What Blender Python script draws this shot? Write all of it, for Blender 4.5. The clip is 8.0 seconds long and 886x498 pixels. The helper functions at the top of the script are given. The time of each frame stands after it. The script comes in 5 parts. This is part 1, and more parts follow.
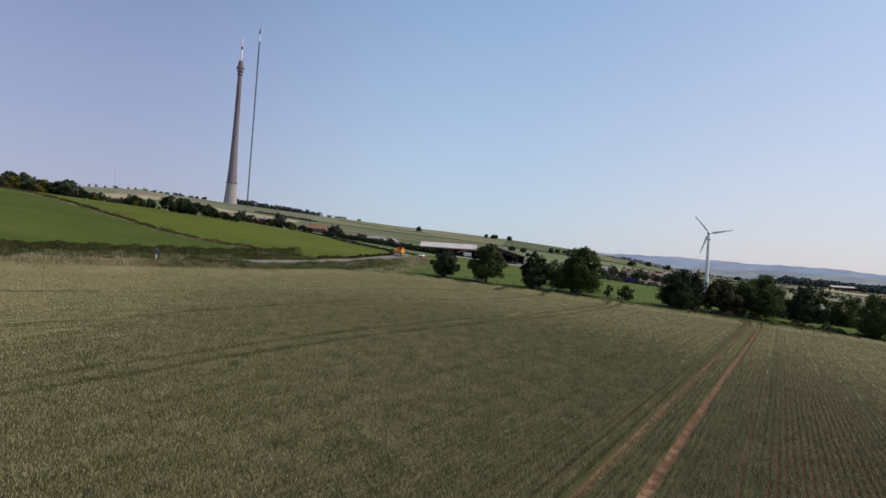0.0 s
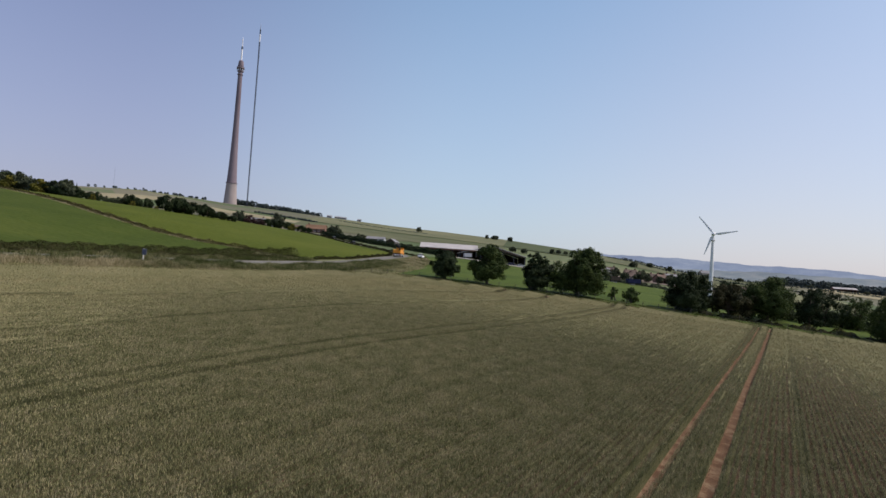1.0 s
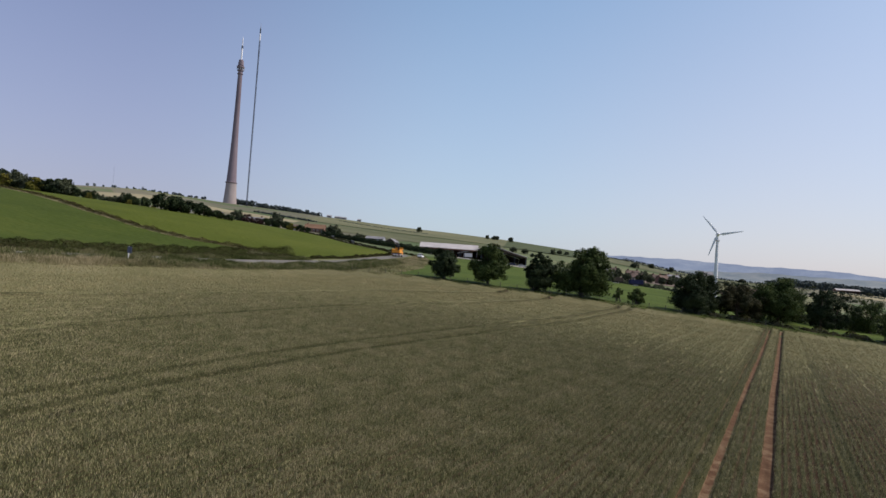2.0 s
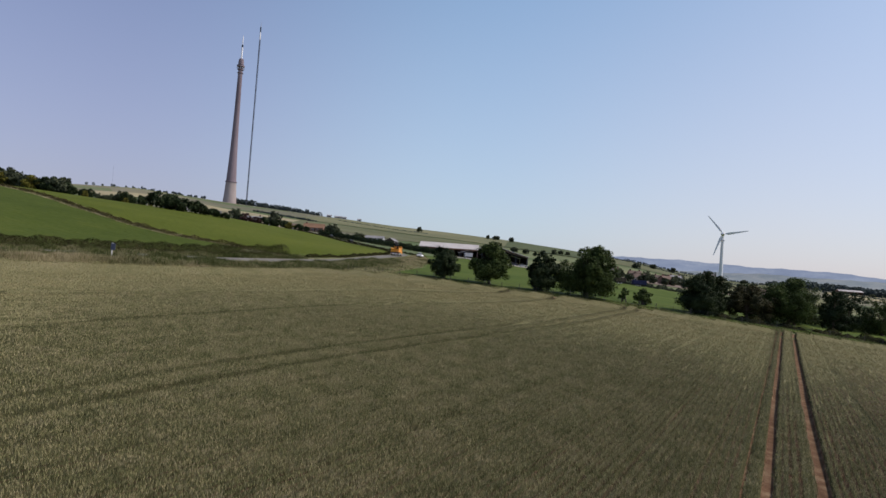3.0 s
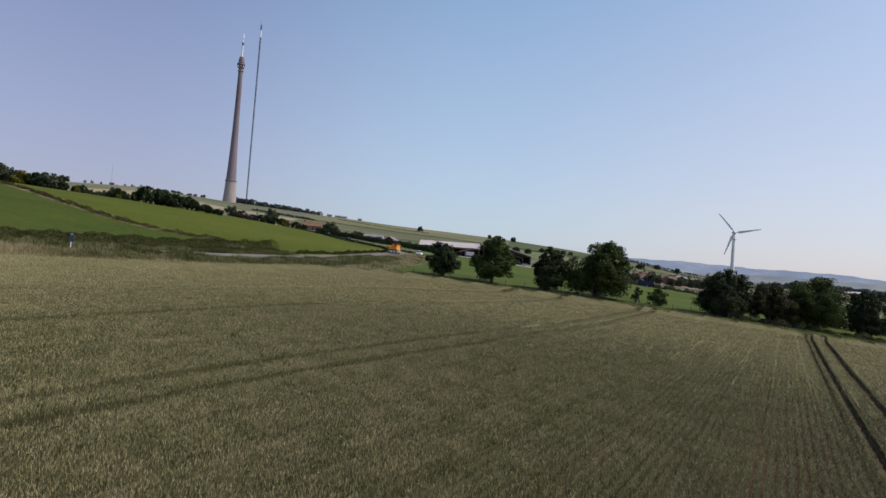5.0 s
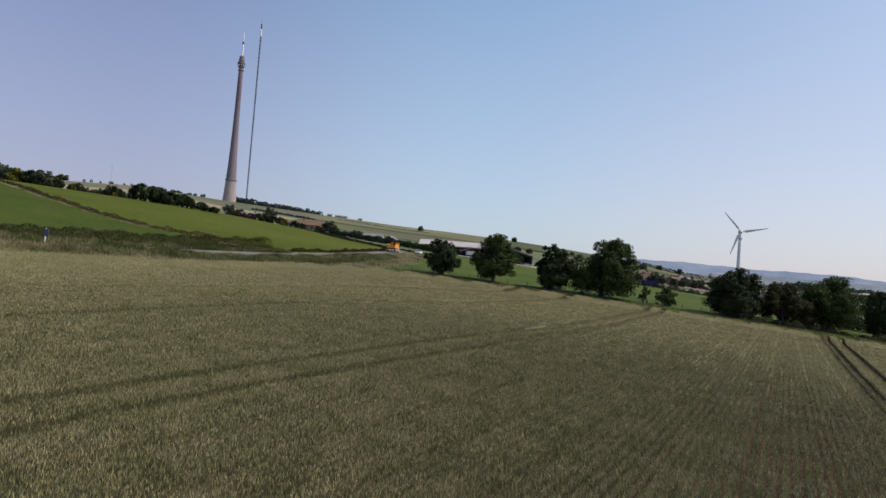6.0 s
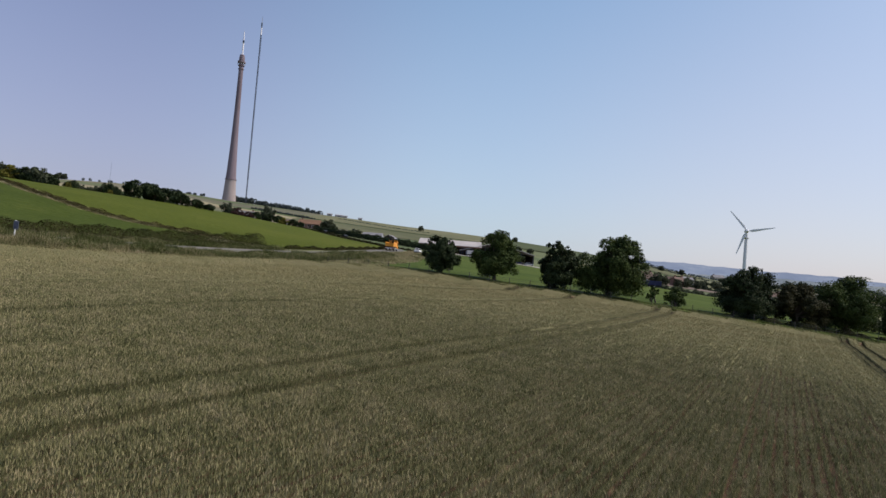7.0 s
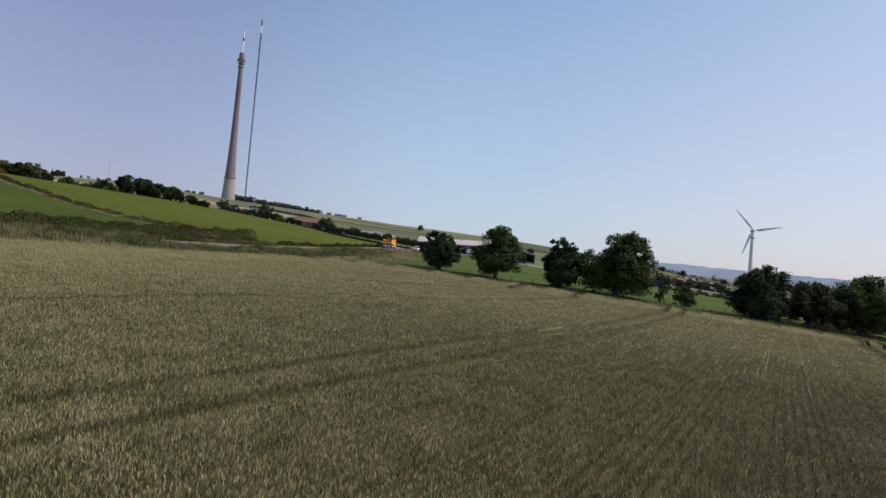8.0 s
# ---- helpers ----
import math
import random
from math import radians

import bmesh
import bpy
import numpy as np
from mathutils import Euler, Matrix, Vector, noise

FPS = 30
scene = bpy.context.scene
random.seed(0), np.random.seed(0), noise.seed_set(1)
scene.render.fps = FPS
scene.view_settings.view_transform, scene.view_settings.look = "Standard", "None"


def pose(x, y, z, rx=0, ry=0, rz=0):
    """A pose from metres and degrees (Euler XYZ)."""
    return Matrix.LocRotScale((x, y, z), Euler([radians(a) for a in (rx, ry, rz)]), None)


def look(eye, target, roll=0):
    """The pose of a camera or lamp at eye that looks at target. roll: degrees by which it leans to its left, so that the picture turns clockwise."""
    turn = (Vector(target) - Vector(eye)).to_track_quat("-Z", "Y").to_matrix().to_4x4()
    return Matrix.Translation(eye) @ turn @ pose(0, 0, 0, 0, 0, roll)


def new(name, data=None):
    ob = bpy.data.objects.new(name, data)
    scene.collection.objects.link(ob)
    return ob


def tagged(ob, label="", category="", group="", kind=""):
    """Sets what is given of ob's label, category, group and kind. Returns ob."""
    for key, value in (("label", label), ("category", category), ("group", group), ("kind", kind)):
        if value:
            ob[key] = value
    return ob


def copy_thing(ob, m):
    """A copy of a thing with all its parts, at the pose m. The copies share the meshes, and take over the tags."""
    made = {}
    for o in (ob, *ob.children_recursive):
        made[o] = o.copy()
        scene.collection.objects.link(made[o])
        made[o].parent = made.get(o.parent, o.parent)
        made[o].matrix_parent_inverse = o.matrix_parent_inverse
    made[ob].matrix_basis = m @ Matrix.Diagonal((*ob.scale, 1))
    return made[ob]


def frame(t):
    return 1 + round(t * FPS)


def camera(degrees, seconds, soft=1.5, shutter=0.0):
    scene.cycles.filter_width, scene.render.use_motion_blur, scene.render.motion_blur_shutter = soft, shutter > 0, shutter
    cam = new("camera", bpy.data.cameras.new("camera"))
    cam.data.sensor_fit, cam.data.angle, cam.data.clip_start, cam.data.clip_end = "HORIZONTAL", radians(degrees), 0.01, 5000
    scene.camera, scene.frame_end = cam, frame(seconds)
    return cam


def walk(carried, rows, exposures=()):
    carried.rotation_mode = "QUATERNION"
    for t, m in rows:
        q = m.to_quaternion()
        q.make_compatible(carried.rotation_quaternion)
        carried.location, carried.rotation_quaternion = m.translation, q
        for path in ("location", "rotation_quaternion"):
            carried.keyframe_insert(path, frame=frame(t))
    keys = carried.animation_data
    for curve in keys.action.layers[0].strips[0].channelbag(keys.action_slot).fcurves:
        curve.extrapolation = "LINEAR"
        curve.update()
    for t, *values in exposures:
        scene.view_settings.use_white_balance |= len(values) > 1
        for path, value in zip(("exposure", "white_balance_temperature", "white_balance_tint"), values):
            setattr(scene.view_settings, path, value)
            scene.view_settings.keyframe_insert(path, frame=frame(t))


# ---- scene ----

# ------------------------------------------------------------------ camera
cam = camera(71.3, 8.0, soft=1.5)
# seconds, eye, yaw, pitch, roll
PATH = [
    (0.0, (0.000, 0.000, 8.000), 0.000, 1.881, 3.734),
    (0.5, (0.095, 2.011, 8.094), 0.027, 1.922, 3.780),
    (1.0, (0.181, 4.070, 8.119), 0.048, 1.951, 3.839),
    (1.5, (0.263, 6.173, 8.089), 0.065, 1.972, 3.906),
    (2.0, (0.347, 8.318, 8.016), 0.082, 1.987, 3.974),
    (2.5, (0.436, 10.503, 7.913), 0.101, 1.999, 4.041),
    (3.0, (0.532, 12.725, 7.789), 0.124, 2.009, 4.103),
    (3.5, (0.638, 14.983, 7.649), 0.151, 2.019, 4.161),
    (4.0, (0.755, 17.275, 7.501), 0.182, 2.029, 4.213),
    (4.5, (0.881, 19.599, 7.347), 0.218, 2.040, 4.261),
    (5.0, (1.015, 21.953, 7.190), 0.255, 2.054, 4.308),
    (5.5, (1.155, 24.337, 7.028), 0.293, 2.068, 4.358),
    (6.0, (1.297, 26.750, 6.859), 0.329, 2.083, 4.416),
    (6.5, (1.436, 29.190, 6.680), 0.359, 2.098, 4.489),
    (7.0, (1.567, 31.657, 6.484), 0.378, 2.112, 4.583),
    (7.5, (1.683, 34.151, 6.264), 0.383, 2.123, 4.709),
    (8.0, (1.776, 36.670, 6.009), 0.367, 2.128, 4.875),
]


def aim(eye, yaw, pitch, roll):
    return pose(*eye, 0, 0, yaw) @ pose(0, 0, 0, 90 + pitch, 0, 0) @ pose(0, 0, 0, 0, 0, roll)


walk(cam, [(t, aim(eye, yaw, pitch, roll)) for t, eye, yaw, pitch, roll in PATH], exposures=[(0.0, 0.17, 6700, 18), (8.0, 0.17, 6700, 18)])

# ------------------------------------------------------------------ light
SUN_AZ, SUN_EL = 87.0, 49.0  # degrees to the right of +y, and above the ground
world = bpy.data.worlds.new("sky")
scene.world = world
world.use_nodes = True
wn = world.node_tree.nodes
sky = wn.new("ShaderNodeTexSky")
sky.sky_type = "NISHITA"
sky.sun_disc = False
sky.sun_elevation, sky.sun_rotation = radians(SUN_EL), radians(SUN_AZ)
sky.air_density, sky.dust_density, sky.ozone_density = 1.0, 1.5, 3.0
sky.altitude = 200
wn["Background"].inputs["Strength"].default_value = 0.122
haze = wn.new("ShaderNodeMix")  # summer haze thins the blue and evens the sky
haze.data_type = "RGBA"
sky_way, split, rise = wn.new("ShaderNodeTexCoord"), wn.new("ShaderNodeSeparateXYZ"), wn.new("ShaderNodeMapRange")
world.node_tree.links.new(sky_way.outputs["Generated"], split.inputs[0])
world.node_tree.links.new(split.outputs["Z"], rise.inputs["Value"])
rise.inputs["From Min"].default_value, rise.inputs["From Max"].default_value = 0.0, 0.5
rise.inputs["To Min"].default_value, rise.inputs["To Max"].default_value = 0.74, 0.06
world.node_tree.links.new(rise.outputs[0], haze.inputs["Factor"])
# both the haze and the blue above it turn from lilac through blue to a pinkish white towards the sun's side
sunward, warm = wn.new("ShaderNodeVectorMath"), wn.new("ShaderNodeMapRange")
sunward.operation = "DOT_PRODUCT"
sunward.inputs[1].default_value = (math.sin(radians(82)), math.cos(radians(82)), 0)
world.node_tree.links.new(sky_way.outputs["Generated"], sunward.inputs[0])
world.node_tree.links.new(sunward.outputs["Value"], warm.inputs["Value"])
warm.inputs["From Min"].default_value, warm.inputs["From Max"].default_value = -0.4, 0.75


def sky_tones(stops):
    ramp = wn.new("ShaderNodeValToRGB")
    ramp.color_ramp.interpolation = "EASE"
    els = ramp.color_ramp.elements
    els.new(0.5)
    for e, (place, colour) in zip(els, stops):
        e.position, e.color = place, (*colour, 1)
    world.node_tree.links.new(warm.outputs[0], ramp.inputs[0])
    return ramp


tone = sky_tones(((0.02, (2.5, 2.55, 3.65)), (0.48, (3.4, 3.92, 4.85)), (0.9, (4.25, 4.12, 4.85))))
blue = sky_tones(((0.02, (1.03, 1.02, 1.03)), (0.48, (1.09, 1.31, 1.23)), (0.9, (1.13, 1.24, 1.13))))
clear = wn.new("ShaderNodeMix")
clear.data_type, clear.blend_type = "RGBA", "MULTIPLY"
clear.inputs["Factor"].default_value = 1.0
world.node_tree.links.new(sky.outputs[0], clear.inputs[6])
world.node_tree.links.new(blue.outputs[0], clear.inputs[7])
world.node_tree.links.new(tone.outputs[0], haze.inputs[7])
world.node_tree.links.new(clear.outputs[2], haze.inputs[6])
world.node_tree.links.new(haze.outputs[2], wn["Background"].inputs["Color"])
sun = new("sun", bpy.data.lights.new("sun", "SUN"))
sun.data.energy, sun.data.angle, sun.data.color = 2.8, radians(0.6), (1.0, 0.95, 0.88)
sun_way = Vector((math.sin(radians(SUN_AZ)) * math.cos(radians(SUN_EL)), math.cos(radians(SUN_AZ)) * math.cos(radians(SUN_EL)), math.sin(radians(SUN_EL))))
sun.matrix_world = look(sun_way * 500, (0, 0, 0))


# ------------------------------------------------------------------ materials
def mat(name, colours, scale=1.0, fine=20.0, rough=0.9, bump=0.0, metal=0.0, island=0.0, obj=False, stretch=(1, 1, 1), spec=0.04, through_light=0.0, turn=0.0):
    """Noise at two scales between the colours; island: how much each joined piece differs."""
    m = bpy.data.materials.new(name)
    m.use_nodes = True
    n, l = m.node_tree.nodes, m.node_tree.links
    b = n["Principled BSDF"]
    b.inputs["Roughness"].default_value, b.inputs["Metallic"].default_value = rough, metal
    b.inputs["Specular IOR Level"].default_value = spec
    tc = n.new("ShaderNodeTexCoord") if obj else n.new("ShaderNodeNewGeometry")
    mp = n.new("ShaderNodeMapping")
    mp.inputs["Scale"].default_value = stretch
    mp.inputs["Rotation"].default_value = (0, 0, radians(turn))
    l.new(tc.outputs["Object" if obj else "Position"], mp.inputs["Vector"])
    big, small = n.new("ShaderNodeTexNoise"), n.new("ShaderNodeTexNoise")
    for tex, sc, det in ((big, scale, 3), (small, scale * fine, 4)):
        tex.inputs["Scale"].default_value, tex.inputs["Detail"].default_value = sc, det
        l.new(mp.outputs[0], tex.inputs["Vector"])
    mixed = n.new("ShaderNodeMath")
    mixed.operation = "MULTIPLY_ADD"
    l.new(small.outputs["Fac"], mixed.inputs[0])
    mixed.inputs[1].default_value = 0.45
    half = n.new("ShaderNodeMath")
    half.operation = "MULTIPLY_ADD"
    l.new(big.outputs["Fac"], half.inputs[0])
    half.inputs[1].default_value, half.inputs[2].default_value = 1.1, -0.28
    l.new(half.outputs[0], mixed.inputs[2])
    value = mixed
    if island:
        geo = n.new("ShaderNodeNewGeometry")
        add = n.new("ShaderNodeMath")
        add.operation = "MULTIPLY_ADD"
        l.new(geo.outputs["Random Per Island"], add.inputs[0])
        add.inputs[1].default_value = island
        sub = n.new("ShaderNodeMath")
        sub.operation = "SUBTRACT"
        l.new(mixed.outputs[0], sub.inputs[0])
        sub.inputs[1].default_value = island / 2
        l.new(sub.outputs[0], add.inputs[2])
        value = add
    ramp = n.new("ShaderNodeValToRGB")
    els = ramp.color_ramp.elements
    for i, c in enumerate(colours):
        e = els[i] if i < 2 else els.new(1.0)
        e.color = (*c, 1)
    for i, e in enumerate(els):
        e.position = 0.22 + 0.56 * i / max(1, len(colours) - 1)
    for i, c in enumerate(colours):
        els[i].color = (*c, 1)
    l.new(value.outputs[0], ramp.inputs[0])
    l.new(ramp.outputs[0], b.inputs["Base Color"])
    if bump:
        bp = n.new("ShaderNodeBump")
        bp.inputs["Strength"].default_value, bp.inputs["Distance"].default_value = min(1.0, bump), 0.6 / (scale * fine)
        l.new(small.outputs["Fac"], bp.inputs["Height"])
        l.new(bp.outputs[0], b.inputs["Normal"])
    if through_light:
        tr, mx = n.new("ShaderNodeBsdfTranslucent"), n.new("ShaderNodeMixShader")
        mx.inputs[0].default_value = through_light
        l.new(ramp.outputs[0], tr.inputs["Color"])
        l.new(b.outputs[0], mx.inputs[1])
        l.new(tr.outputs[0], mx.inputs[2])
        l.new(mx.outputs[0], n["Material Output"].inputs["Surface"])
    return m


def fields_mat():
    """Distant farmland: a quilt of irregular fields in greens and straw."""
    m = bpy.data.materials.new("farmland")
    m.use_nodes = True
    n, l = m.node_tree.nodes, m.node_tree.links
    b = n["Principled BSDF"]
    b.inputs["Roughness"].default_value, b.inputs["Specular IOR Level"].default_value = 0.95, 0.1
    geo, mp, vor = n.new("ShaderNodeNewGeometry"), n.new("ShaderNodeMapping"), n.new("ShaderNodeTexVoronoi")
    mp.inputs["Scale"].default_value = (1 / 190, 1 / 130, 0)
    mp.inputs["Rotation"].default_value = (0, 0, radians(28))
    l.new(geo.outputs["Position"], mp.inputs["Vector"])
    l.new(mp.outputs[0], vor.inputs["Vector"])
    vor.inputs["Randomness"].default_value = 0.75
    vor.inputs["Scale"].default_value = 1.0
    sep, ramp = n.new("ShaderNodeSeparateColor"), n.new("ShaderNodeValToRGB")
    l.new(vor.outputs["Color"], sep.inputs[0])
    ramp.color_ramp.interpolation = "CONSTANT"
    els = ramp.color_ramp.elements
    tones = [(0.13, 0.15, 0.07), (0.17, 0.17, 0.085), (0.09, 0.12, 0.05), (0.18, 0.165, 0.105), (0.14, 0.135, 0.085), (0.10, 0.125, 0.055)]
    while len(els) < len(tones):
        els.new(0.5)
    for i, c in enumerate(tones):
        els[i].position, els[i].color = i / len(tones), (*c, 1)
    l.new(sep.outputs[0], ramp.inputs[0])
    noi, mx = n.new("ShaderNodeTexNoise"), n.new("ShaderNodeMix")
    noi.inputs["Scale"].default_value, noi.inputs["Detail"].default_value = 0.06, 6
    l.new(geo.outputs["Position"], noi.inputs["Vector"])
    mx.data_type, mx.blend_type = "RGBA", "MULTIPLY"
    mx.inputs["Factor"].default_value = 0.55
    l.new(ramp.outputs[0], mx.inputs[6])
    l.new(noi.outputs["Fac"], mx.inputs[7])
    gain = n.new("ShaderNodeMix")
    gain.data_type, gain.blend_type = "RGBA", "MULTIPLY"
    gain.inputs["Factor"].default_value = 1.0
    gain.inputs[7].default_value = (1.3, 1.3, 1.3, 1)
    l.new(mx.outputs[2], gain.inputs[6])
    l.new(gain.outputs[2], b.inputs["Base Color"])
    return m


